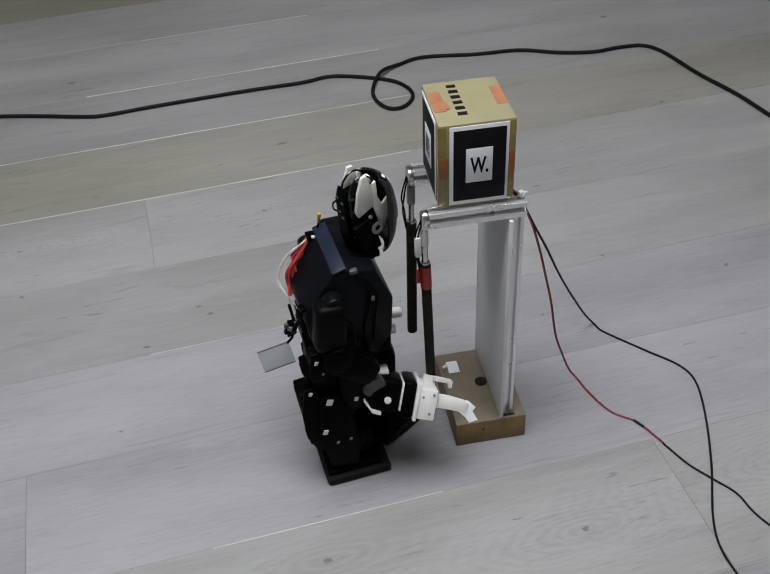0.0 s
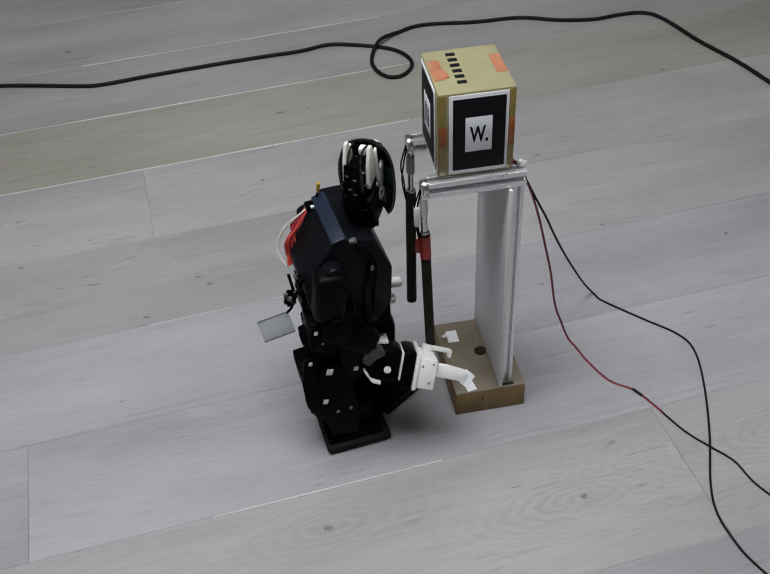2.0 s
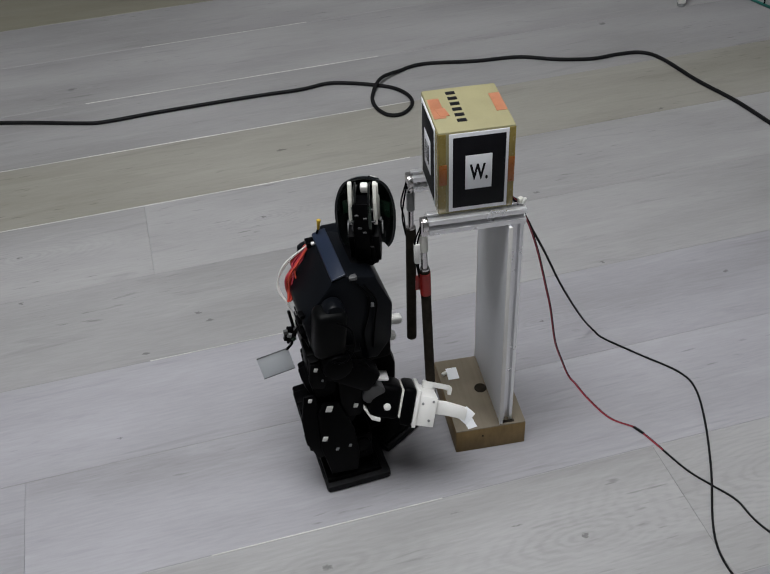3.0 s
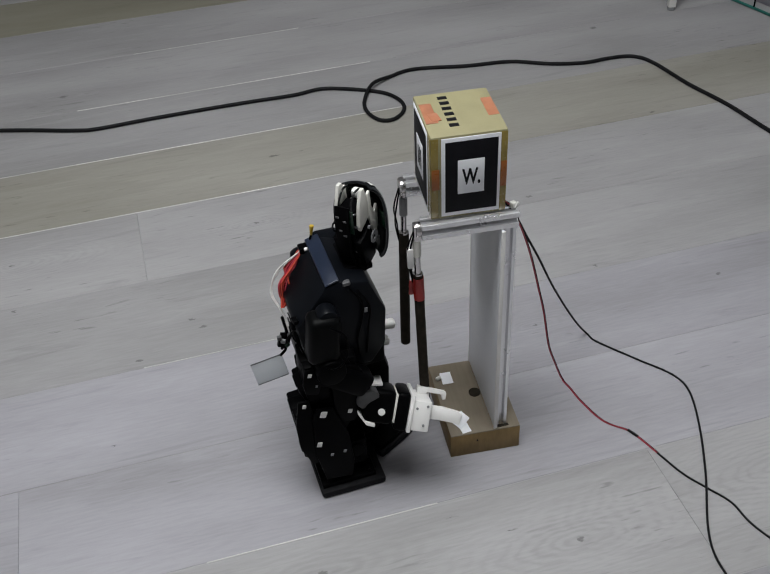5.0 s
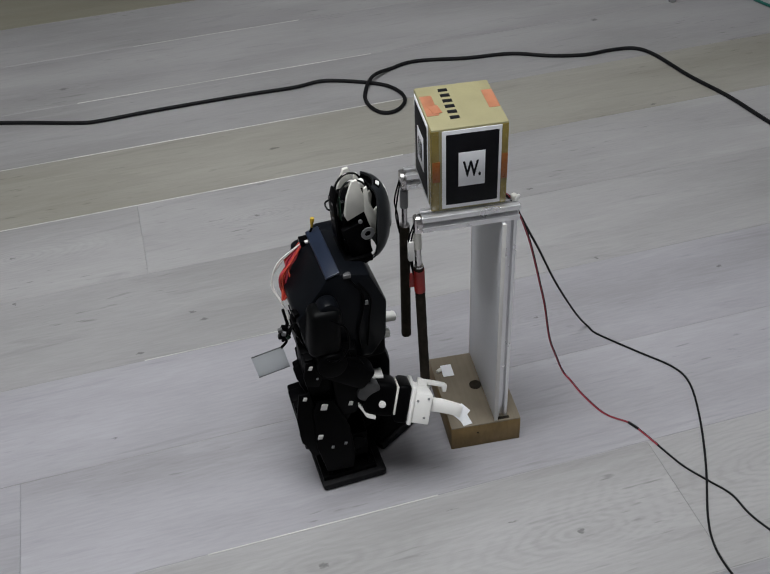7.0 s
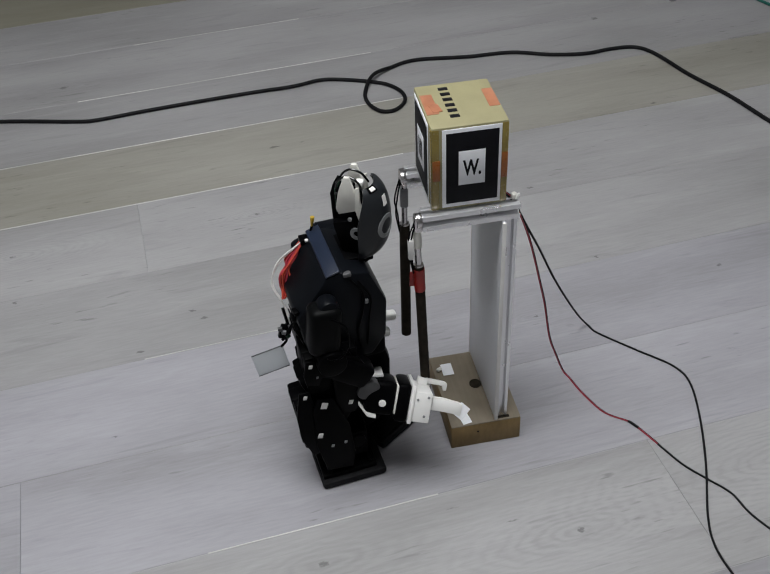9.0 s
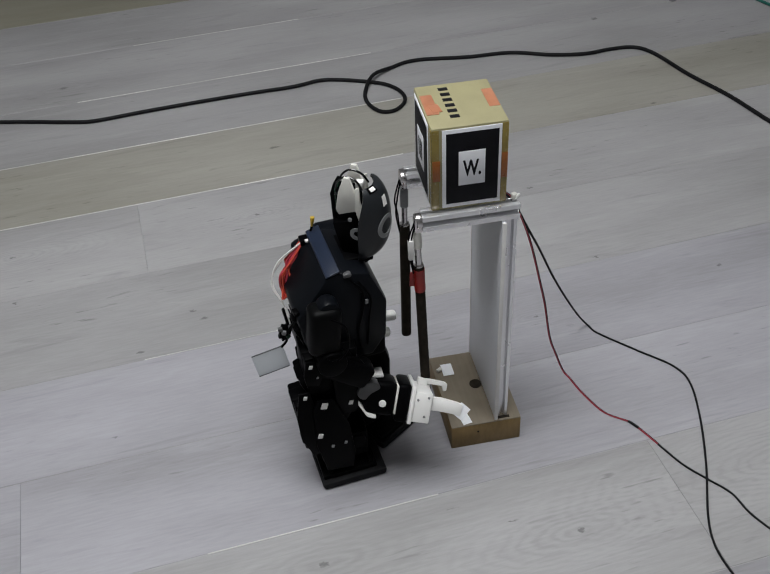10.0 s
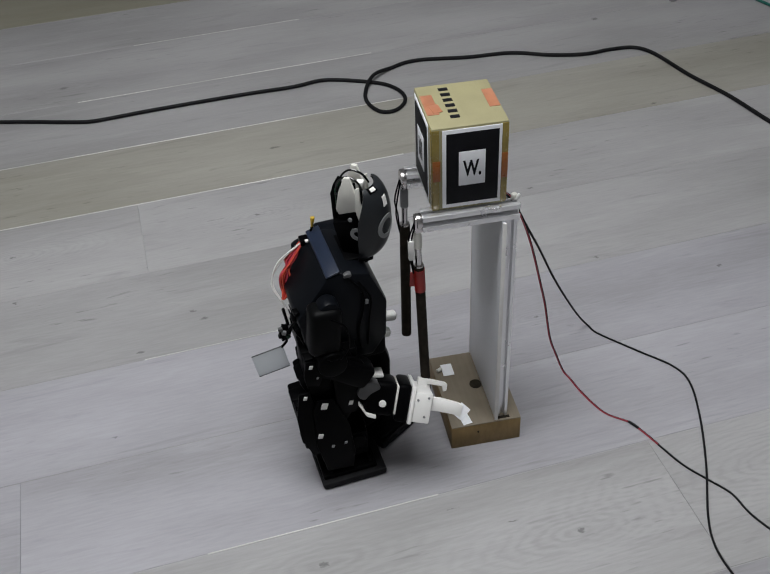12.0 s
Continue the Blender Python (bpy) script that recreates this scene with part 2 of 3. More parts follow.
def prism(profile, y0, y1, r=0.002, bm=None, m=None):
    """A side view (x, z) drawn out from y0 to y1."""
    b = bmesh.new()
    vs = [b.verts.new((x, y0, z)) for x, z in profile]
    f = b.faces.new(vs)
    out = bmesh.ops.extrude_face_region(b, geom=[f])
    bmesh.ops.translate(b, verts=[v for v in out["geom"] if isinstance(v, bmesh.types.BMVert)], vec=(0, y1 - y0, 0))
    bmesh.ops.recalc_face_normals(b, faces=b.faces[:])
    bevelled(b, r)
    return merge(bm or bmesh.new(), b, m)


def smooth_line(points, steps=6):
    """Catmull-Rom through the points."""
    ps = [Vector(p) for p in points]
    ps = [ps[0] * 2 - ps[1], *ps, ps[-1] * 2 - ps[-2]]
    out = []
    for i in range(1, len(ps) - 2):
        a, b, c, d = ps[i - 1:i + 3]
        for s in range(steps):
            t = s / steps
            out.append(0.5 * (2 * b + (c - a) * t + (2 * a - 5 * b + 4 * c - d) * t * t + (3 * b - a - 3 * c + d) * t ** 3))
    return out + [ps[-2]]


def tube(points, r, n=8, steps=6, bm=None, low=-9.0):
    """A round cord along a smooth line through the points."""
    line = smooth_line(points, steps) if steps > 1 else [Vector(p) for p in points]
    bm = bm or bmesh.new()
    for q in line:
        q.z = max(q.z, low)
    rings, side = [], None
    for i, q in enumerate(line):
        d = (line[min(i + 1, len(line) - 1)] - line[max(i - 1, 0)]).normalized()
        if side is None:
            side = d.orthogonal().normalized()
        side = (side - d * side.dot(d)).normalized()
        up = d.cross(side)
        rings.append([bm.verts.new(q + (side * math.cos(a) + up * math.sin(a)) * r) for a in [math.tau * k / n for k in range(n)]])
    for a, b in zip(rings, rings[1:]):
        for k in range(n):
            bm.faces.new((a[k], a[(k + 1) % n], b[(k + 1) % n], b[k]))
    bm.faces.new(rings[0][::-1])
    bm.faces.new(rings[-1])
    return bm


def part(name, bm, material, parent=None, label="", smooth=True):
    """Link a bmesh as one mesh object under a thing or a part."""
    data = bpy.data.meshes.new(name)
    bmesh.ops.recalc_face_normals(bm, faces=bm.faces[:])
    bm.to_mesh(data)
    bm.free()
    data.materials.append(material)
    if smooth:
        data.polygons.foreach_set("use_smooth", [True] * len(data.polygons))
        data.set_sharp_from_angle(angle=radians(35))
    ob = new(name, data)
    ob.parent = parent
    return tagged(ob, label)


def thing(name, m, label, category, group="", kind=""):
    ob = new(name)
    ob.empty_display_size = 0.05
    ob.matrix_world = m
    return tagged(ob, label, category, group, kind)


# ---- the room ----
ROOM_X, ROOM_Y, ROOM_H = (-2.3, 2.3), (-1.7, 3.4), 2.3


def build_room():
    cx, cy = sum(ROOM_X) / 2, sum(ROOM_Y) / 2
    wx, wy = ROOM_X[1] - ROOM_X[0], ROOM_Y[1] - ROOM_Y[0]
    sub = part("floor", block((wx, wy, 0.1), (cx, cy, -0.061), 0), SUB)
    tagged(sub, "pale grey bleached oak plank floor", "floor", kind="structure")
    # walls and ceiling are added out of view to close in the light
    for name, size, at in (("wall_north", (wx + 0.24, 0.12, ROOM_H), (cx, ROOM_Y[1] + 0.06, ROOM_H / 2)),
                           ("wall_south", (wx + 0.24, 0.12, ROOM_H), (cx, ROOM_Y[0] - 0.06, ROOM_H / 2)),
                           ("wall_east", (0.12, wy, ROOM_H), (ROOM_X[1] + 0.06, cy, ROOM_H / 2)),
                           ("wall_west", (0.12, wy, ROOM_H), (ROOM_X[0] - 0.06, cy, ROOM_H / 2))):
        w = part(name, block(size, at, 0), WALL)
        tagged(w, "plain grey room wall, unseen, bouncing the lamp's light", "wall", kind="structure")
    c = part("ceiling", block((wx + 0.24, wy + 0.24, 0.1), (cx, cy, ROOM_H + 0.051), 0), CEIL)
    tagged(c, "plain pale ceiling, unseen, closing the room", "ceiling", kind="structure")
    lamp = thing("ceiling_light", pose(LAMP[0], LAMP[1], ROOM_H), "flat white rectangular ceiling light panel, lit", "lamp")
    part("housing", block((1.48, 1.08, 0.05), (0, 0, -0.026), 0.004), WHITE, lamp)
    part("diffuser", block((1.40, 1.00, 0.006), (0, 0, -0.055), 0.001), LAMPGLOW, lamp)
    return sub


FLOOR = build_room()


# ---- the stand ----
STAND = pose(0.073, 0.820, 0, 0, 0, 8.755)
BASE_H, BAR_TOP = 0.0378, 0.361


def extrusion(length, w=0.0185, mouth=0.0066, lip=0.0016):
    """An aluminium profile along its own x, centred, with an undercut slot in each side."""
    h, g = w / 2, mouth / 2
    wide, core = h * 0.62, h * 0.26
    ring = []
    for k in range(4):
        a = k * math.pi / 2
        pts = [(core, core * 0.72), (h - lip, wide), (h - lip, g), (h, g), (h, h), (g, h), (g, h - lip), (wide, h - lip)]
        ring += [(y * math.cos(a) - z * math.sin(a), y * math.sin(a) + z * math.cos(a)) for y, z in pts]
        ring += [(core * 0.72 * math.cos(a) - core * math.sin(a), core * 0.72 * math.sin(a) + core * math.cos(a))]
    b = bmesh.new()
    f = b.faces.new([b.verts.new((-length / 2, y, z)) for y, z in ring])
    out = bmesh.ops.extrude_face_region(b, geom=[f])
    bmesh.ops.translate(b, verts=[v for v in out["geom"] if isinstance(v, bmesh.types.BMVert)], vec=(length, 0, 0))
    bmesh.ops.recalc_face_normals(b, faces=b.faces[:])
    edges = [e for e in b.edges if len(e.link_faces) == 2 and abs(e.calc_face_angle(0)) > 1.0 and abs(e.verts[0].co.x - e.verts[1].co.x) > length / 2
             and min(abs(abs(e.verts[0].co.y) - h), abs(abs(e.verts[0].co.z) - h)) < 1e-5]
    bmesh.ops.bevel(b, geom=edges, offset=0.0005, segments=2, profile=0.5, affect="EDGES")
    return b


def build_stand():
    s = thing("aluminium_stand", STAND, "slotted aluminium stand on a plywood block, carrying a box", "stand")
    base = part("base_block", block((0.0888, 0.128, BASE_H - 0.0016), (0.0444, 0.064, BASE_H / 2 - 0.0008), 0.0008), WOOD, s, "brown plywood base block")
    part("top_veneer", block((0.0884, 0.1276, 0.0016), (0.0444, 0.064, BASE_H - 0.0008), 0.0005), VENEER, base, "greyed veneer on top")
    # thin dark strip before the front column's foot
    part("dark_foot_strip", block((0.016, 0.004, 0.0008), (0.0670, 0.0052, BASE_H + 0.0002), 0.0002), FOAM, base)
    tail = part("white_clip", block((0.006, 0.006, 0.007), (0.0705, 0.0165, BAR_TOP + 0.0036), 0.0015, (0, 0, 20)), CREAM, s)
    part("clip_jaw", block((0.003, 0.003, 0.008), (0.0735, 0.0135, BAR_TOP + 0.0042), 0.001, (0, 25, 0)), WHITE, tail)
    # flat dark disc: the drilled hole's shade as colour
    part("hole_shade", rod(0.0078, 0.0012, (0.048, 0.068, BASE_H + 0.0003), n=20), FOAM, base)
    part("nail", rod(0.0012, 0.001, (0.034, -0.0003, 0.024), (90, 0, 0), n=10), INK, base)
    for y in (0.0145, 0.097):
        col = merge(bmesh.new(), extrusion(BAR_TOP - 0.0185 - BASE_H, 0.0136, 0.0056, 0.0014), pose(0.0662, y, (BAR_TOP - 0.0185 + BASE_H) / 2, 0, 90, 0))
        part("column", col, ALU, s)
        bar = merge(bmesh.new(), extrusion(0.104), pose(0.0225, y, BAR_TOP - 0.00925))
        b = part("crossbar", bar, ALU, s)
        part("end_cap", rod(0.0085, 0.006, (-0.0325, y, BAR_TOP - 0.00925), (0, 90, 0), bev=0.001), STEEL, b)
    part("web_panel", block((0.0035, 0.1235, BAR_TOP - 0.0185 - BASE_H - 0.003), (0.0572, 0.0645, (BAR_TOP - 0.0185 + BASE_H) / 2), 0.0006), PANEL, s, "thin white upright web board")
    for y in (0.002, 0.126):
        part("edge_strip", block((0.0045, 0.002, 0.303), (0.0572, y, 0.190), 0.0005), WHITE, s)
    return s


build_stand()


def hanging_rod(y, top, low, red):
    """A foam sleeve that hangs from the end of a crossbar."""
    x, fat = (-0.0335, 0.0056) if red else (-0.0316, 0.0061)
    t = thing("hanging_tube", STAND @ pose(x, y, 0), "dark foam-covered rod hanging from a crossbar" + (", red tape at its top" if red else ""), "tube", "tubes hanging from the stand")
    lean = Vector((0.0045 if red else -0.0026, 0, 0))
    def ax(z):
        return Vector((0, 0, z)) + lean * (top - z) / 0.17
    part("clevis", block((0.009, 0.011, 0.020), (0, 0, BAR_TOP - 0.012), 0.002), STEEL, t)
    part("steel_pin", tube([ax(BAR_TOP - 0.018), ax(top + 0.03), ax(top - 0.01)], 0.0036, 12, 2), STEEL, t)
    part("collar", tube([ax(top + 0.002), ax(top - 0.004)], fat - 0.0004, 16, 1), STEEL, t)
    part("sleeve", tube([ax(top), ax((top + low) / 2), ax(low)], fat, 18, 3), FOAM, t)
    if red:
        part("red_tape", tube([ax(top - 0.004), ax(top - 0.034)], fat + 0.0006, 18, 1), RED, t, "dark red tape band")
        part("tape_flap", block((0.007, 0.0012, 0.020), (-0.0066, 0.002, top - 0.019), 0.0004, (0, 3, 0)), RED, t)
    part("pale_sleeve", tube([ax(top + 0.050), ax(top + 0.026)], 0.0048, 16, 1), CREAM if red else GREY, t)
    if red:
        part("white_plug", block((0.0065, 0.0065, 0.026), (-0.0085, -0.003, top + 0.026), 0.0015), WHITE, t)
    for k, mat in enumerate((BLACK, BLACK)):
        part("lead", tube([(-0.003, -0.004 + 0.003 * k, BAR_TOP - 0.008), (-0.008 - 0.003 * k, -0.004, top + 0.04), (-0.010 + 0.002 * k, -0.003, top + 0.018), (-0.006, 0.0, top - 0.010)], 0.0009, 6), mat, t)
    return t


hanging_rod(0.0145, 0.292, 0.098, True)
hanging_rod(0.101, 0.285, 0.1155, False)


# ---- the box with printed markers ----
def build_box():
    w, d, h = 0.079, 0.088, 0.098
    b = thing("cardboard_box", pose(0.053, 0.831, BAR_TOP, 0, 0, 8.03), "tan cardboard box with printed letter markers and tape", "box")
    part("carton", block((w, d, h), (w / 2, d / 2, h / 2), 0.0018), CARD, b)
    # lid flap seam and tape
    part("edge_tape", block((0.0075, 0.0006, h - 0.004), (0.0040, -0.0001, h / 2), 0.0002), GOLDTAPE, b)
    part("edge_tape", block((0.0065, 0.0006, h - 0.004), (w - 0.0036, -0.0001, h / 2), 0.0002), GOLDTAPE, b)
    part("edge_tape", block((0.0006, 0.009, h - 0.004), (-0.0001, 0.0050, h / 2), 0.0002), GOLDTAPE, b)
    part("orange_patch", block((0.0080, 0.0006, 0.024), (0.0048, -0.0007, 0.049), 0.0002), BROWNTAPE, b)
    part("orange_patch", block((0.0065, 0.0006, 0.030), (w - 0.0036, -0.0007, 0.047), 0.0002), BROWNTAPE, b)
    part("orange_tape", block((0.0125, 0.040, 0.0006), (0.0082, 0.047, h + 0.0002), 0.0002), ORANGE, b)
    part("orange_tape", block((0.010, 0.016, 0.0006), (0.0125, 0.038, h + 0.0006), 0.0002, (0, 0, 8)), ORANGE, b)
    part("orange_tape", block((0.0112, 0.036, 0.0006), (w - 0.0068, 0.048, h + 0.0002), 0.0002), ORANGE, b)

    def marker(m, letter):
        s = part("marker_sheet", block((0.061, 0.0007, 0.092), (0, 0, 0), 0.0002), PAPER, b, "white sheet with a thick black square")
        s.matrix_local = m
        part("black_square", block((0.054, 0.0006, 0.083), (0.0005, -0.0005, 0), 0.0001), INK, s)
        part("white_field", block((0.0275, 0.0006, 0.040), (0, -0.0009, 0), 0.0001), PAPER, s)
        if letter:
            font = bpy.data.curves.new("letter", "FONT")
            font.body, font.size, font.extrude, font.offset = letter, 0.0255, 0.0002, 0.0007
            font.align_x, font.align_y = "CENTER", "CENTER"
            font.materials.append(INK)
            t = new("letter", font)
            t.parent, t.matrix_local = s, pose(0.0005, -0.0013, -0.001, 90, 0, 0) @ Matrix.Diagonal((0.58, 1.0, 1, 1))
        else:
            for x in (-0.006, 0.0, 0.006):
                part("stroke", block((0.0028, 0.0005, 0.022), (x, -0.0013, 0), 0.0001), INK, s)

    marker(pose(0.0413, -0.0005, 0.0495), "W.")
    marker(pose(-0.0005, 0.047, 0.0495, 0, 0, -90) @ Matrix.Diagonal((1.1, 1, 1, 1)), "")
    # a printed trade name: plain bars
    for k in range(6):
        part("printed_bar", block((0.0098, 0.0062, 0.0004), (0.0285, 0.020 + 0.0112 * k, h + 0.0001), 0.0001), INK, b)
    return b


build_box()


# ---- the robot ----
ROBOT = pose(-0.068, 0.844, 0, 0, 0, 16)
HEAD_AT = (0.046, 0.0, 0.297)
robot = thing("humanoid_robot", ROBOT, "small black humanoid robot reaching a white gripper to the block", "robot")


def build_torso(r):
    body = prism([(-0.030, 0.188), (-0.037, 0.222), (-0.042, 0.256), (-0.007, 0.302), (0.010, 0.307), (0.042, 0.299), (0.060, 0.255),
                  (0.057, 0.205), (0.040, 0.180)], -0.045, 0.043, 0.004)
    t = part("torso", body, SATIN, r)
    # slab over the torso's bevel, coloured as the facet lit blue
    strip = prism([(-0.006, 0.3035), (-0.0055, 0.3060), (0.0095, 0.3105), (0.0100, 0.3080)], -0.044, 0.044, 0.0008)
    part("shoulder_facet", strip, BLUE, t, "black shoulder facet with blue light in its colour")
    part("panel_foot", block((0.009, 0.007, 0.005), (0.017, -0.043, 0.303), 0.0015), DIM, t)
    for k, (x, z) in enumerate(((-0.041, 0.262), (-0.043, 0.252), (-0.041, 0.240), (-0.040, 0.228), (-0.036, 0.218))):
        part("edge_clip", block((0.006, 0.010, 0.005), (x, -0.036 + 0.004 * (k % 2), z), 0.001, (0, 20 * k, 10)), BLACK, t)
    part("back_spot", rod(0.0020, 0.001, (-0.028, -0.0455, 0.262), (90, 0, 0), n=12), CREAM, t)
    for k in range(5):
        part("vent_slat", block((0.0016, 0.030, 0.0025), (-0.0375 - 0.001 * k, 0.0, 0.245 - 0.007 * k), 0.0005, (0, -8, 0)), BLACK, t)
    part("chest_lead", tube([(0.020, -0.046, 0.296), (0.032, -0.048, 0.276), (0.030, -0.048, 0.250), (0.024, -0.047, 0.224), (0.026, -0.046, 0.196)], 0.0013, 6), BLACK, t)
    part("chest_lead", tube([(0.028, -0.046, 0.292), (0.040, -0.048, 0.268), (0.037, -0.048, 0.238), (0.034, -0.046, 0.200)], 0.0011, 6), BLACK, t)
    part("side_clip", block((0.004, 0.002, 0.006), (0.036, -0.0460, 0.262), 0.0006), GREY, t)
    part("far_shoulder", block((0.030, 0.026, 0.020), (0.020, 0.048, 0.294), 0.005), SATIN, t)
    part("neck_plate", block((0.040, 0.05, 0.008), (0.034, 0.004, 0.300), 0.002), BLACK, t)
    return t


torso = build_torso(robot)


def build_head(r):
    core = block((0.030, 0.022, 0.040), (-0.006, 0, 0.026), 0.002)
    block((0.016, 0.018, 0.030), (0.0, 0, 0.060), 0.003, bm=core)
    rod(0.010, 0.018, (0, 0, -0.002), bm=core)
    h = part("head", core, BLACK, r)
    h.matrix_local = pose(*HEAD_AT)
    # front mask: a tall rounded shell, open at the back, cheeks reaching furthest at mid height
    high, half, front, side = 0.0480, 0.0450, 0.0350, 0.0340

    def on_mask(az, el, out=0.0):
        deep, broad = math.cos(el) ** 0.50, math.cos(el) ** (0.42 if el > 0 else 0.24)
        return ((front + out) * deep * math.cos(az), (side + out) * broad * math.sin(az), high + (half + out) * math.sin(el))

    def shell(name, out, thick, mat, label=""):
        b = bmesh.new()
        n, k = 28, 22
        grid = []
        for i in range(n + 1):
            col = []
            for j in range(k + 1):
                el = radians(-76 + 150 * j / k)
                rim = radians(75 - (24 if el > 0 else 0) * abs(math.sin(el)) ** 1.6)
                col.append(b.verts.new(on_mask(rim * (2 * i / n - 1), el, out)))
            grid.append(col)
        for i in range(n):
            for j in range(k):
                b.faces.new((grid[i][j], grid[i + 1][j], grid[i + 1][j + 1], grid[i][j + 1]))
        bmesh.ops.recalc_face_normals(b, faces=b.faces[:])
        bmesh.ops.solidify(b, geom=b.faces[:], thickness=thick)
        return part(name, b, mat, h, label)

    def inlay(name, az0, el0, daz, de, mat, label, slant=0.0):
        """A small plate that follows the mask's surface."""
        b = bmesh.new()
        rows = [[b.verts.new(on_mask(radians(az0 + daz * i + slant * j), radians(el0 + de * j), 0.0006)) for i in (-1, 0, 1)] for j in (-1, 0, 1)]
        for lo, up in zip(rows, rows[1:]):
            for i in (0, 1):
                b.faces.new((lo[i], lo[i + 1], up[i + 1], up[i]))
        bmesh.ops.recalc_face_normals(b, faces=b.faces[:])
        bmesh.ops.solidify(b, geom=b.faces[:], thickness=0.0012)
        return part(name, b, mat, h, label)

    shell("mask", 0.0, 0.0014, MASK, "dark satin face mask")
    shell("mask_lining", -0.0020, 0.0008, GLOSS, "glossy black inside of the mask")
    # one wide ring round the lens in the middle of the face
    b = bmesh.new()
    n, loops = 40, []
    for radius in (0.0136, 0.0090):
        for lift in (-0.0004, 0.0009):
            loop = []
            for i in range(n):
                q = math.tau * i / n
                dy, dz = -0.0085 + radius * 0.92 * math.cos(q), -0.003 + radius * 1.04 * math.sin(q)
                el = math.asin(dz / half)
                az = math.asin(dy / (side * math.cos(el) ** (0.42 if el > 0 else 0.24)))
                loop.append(b.verts.new(on_mask(az, el, lift)))
            loops.append(loop)
    for lo, up in ((0, 1), (1, 3), (3, 2), (2, 0)):
        for i in range(n):
            b.faces.new((loops[lo][i], loops[lo][(i + 1) % n], loops[up][(i + 1) % n], loops[up][i]))
    part("eye_ring", b, GREY, h, "grey ring round the lens")
    # small pale patches on forehead and crown, the crown one framed in black
    inlay("forehead_patch", -9, 36, 6, 8, WHITE, "pale patch in the mask", 2)
    inlay("crown_frame", -26, 66, 13, 7, BLACK, "")
    inlay("crown_window", -26, 67, 8, 4, WHITE, "pale patch in the mask").location.x += 0.0006
    part("inner_board", block((0.012, 0.0012, 0.022), (0.020, -0.021, 0.046), 0.0003, (0, 0, 62)), BOARD, h, "dark green circuit board")
    part("inner_board", block((0.010, 0.0012, 0.018), (0.020, 0.020, 0.050), 0.0003, (0, 0, -62)), BOARD, h, "dark green circuit board")
    for s in (-1, 1):
        # side plates inside the open back
        plate = prism([(-0.020, 0.062), (-0.017, 0.055), (0.006, 0.063), (0.002, 0.085), (-0.003, 0.102), (-0.009, 0.102), (-0.016, 0.083)], 0.0128 * s - 0.002, 0.0128 * s + 0.002, 0.0006)
        strut = prism([(0.003, 0.090), (0.007, 0.092), (0.008, 0.072), (0.013, 0.060), (0.020, 0.066), (0.022, 0.060), (0.019, 0.040), (0.015, 0.030), (0.011, 0.030), (0.006, 0.046), (0.002, 0.062)], 0.0140 * s - 0.0015, 0.0140 * s + 0.0015, 0.0006)
        part("strut", strut, CREAM, h, "ivory mask strut")
        part("side_plate", plate, CREAM, h, "ivory side plate")
        arc = tube([(-0.022, 0.007 * s, 0.076), (-0.019, 0.007 * s, 0.090), (-0.009, 0.007 * s, 0.0985), (0.003, 0.008 * s, 0.095), (0.010, 0.010 * s, 0.084)], 0.0012, 8)
        part("wire_arc", arc, GLOSS, h)
        part("servo_horn", ring(0.0075, 0.0040, pose(0.003, 0.0178 * s, 0.035, 90 * s * -1, 0, 0)), GREY, h)
    part("bolt", rod(0.0022, 0.002, (-0.004, -0.0172, 0.052), (90, 0, 0), n=12), GREY, h)
    for z, w in ((0.028, 0.020), (0.062, 0.026), (0.078, 0.022)):
        part("cross_brace", block((0.004, w, 0.003), (-0.0195, 0, z), 0.0008), GLOSS, h)
    part("circuit_board", block((0.0012, 0.020, 0.030), (-0.0216, 0.001, 0.068), 0.0003), BOARD, h, "dark green circuit board")
    for y, z in ((-0.008, 0.079), (0.006, 0.083), (0.002, 0.066), (-0.006, 0.060)):
        part("chip", block((0.0012, 0.0040, 0.0022), (-0.0285, y * 0.6 + 0.002, z - 0.006), 0.0003), DIM, h)
    for s in (-1, 1):
        part("servo_case", block((0.024, 0.008, 0.044), (-0.008, 0.0125 * s, 0.026), 0.0015, (0, -13, 0)), BLACK, h)
    part("back_strap", prism([(-0.020, 0.000), (-0.0275, 0.030), (-0.0285, 0.074), (-0.024, 0.088), (-0.021, 0.086), (-0.0245, 0.072), (-0.0240, 0.030), (-0.0165, 0.000)], -0.006, 0.010, 0.0008), BLACK, h)
    part("inner_core", block((0.022, 0.019, 0.080), (-0.010, 0, 0.042), 0.002), BLACK, h)
    part("strap_clip", tube([(-0.026, 0.008, 0.072), (-0.032, 0.010, 0.068), (-0.031, 0.010, 0.060), (-0.026, 0.008, 0.056)], 0.0010, 6), GLOSS, h)
    part("camera_board", block((0.009, 0.008, 0.009), (0.004, -0.001, 0.088), 0.002), WHITE, h)
    return h


def ring(radius, width, m):
    """A flat ring around its own z."""
    b = bmesh.new()
    n = 32
    vs = [[b.verts.new((q * math.cos(a), q * math.sin(a), z)) for a in [math.tau * i / n for i in range(n)]]
          for q, z in ((radius, 0), (radius, 0.0012), (radius - width, 0.0012), (radius - width, 0))]
    for a, c in zip(vs, vs[1:] + vs[:1]):
        for i in range(n):
            b.faces.new((a[i], a[(i + 1) % n], c[(i + 1) % n], c[i]))
    b.transform(m)
    return b


head = build_head(robot)


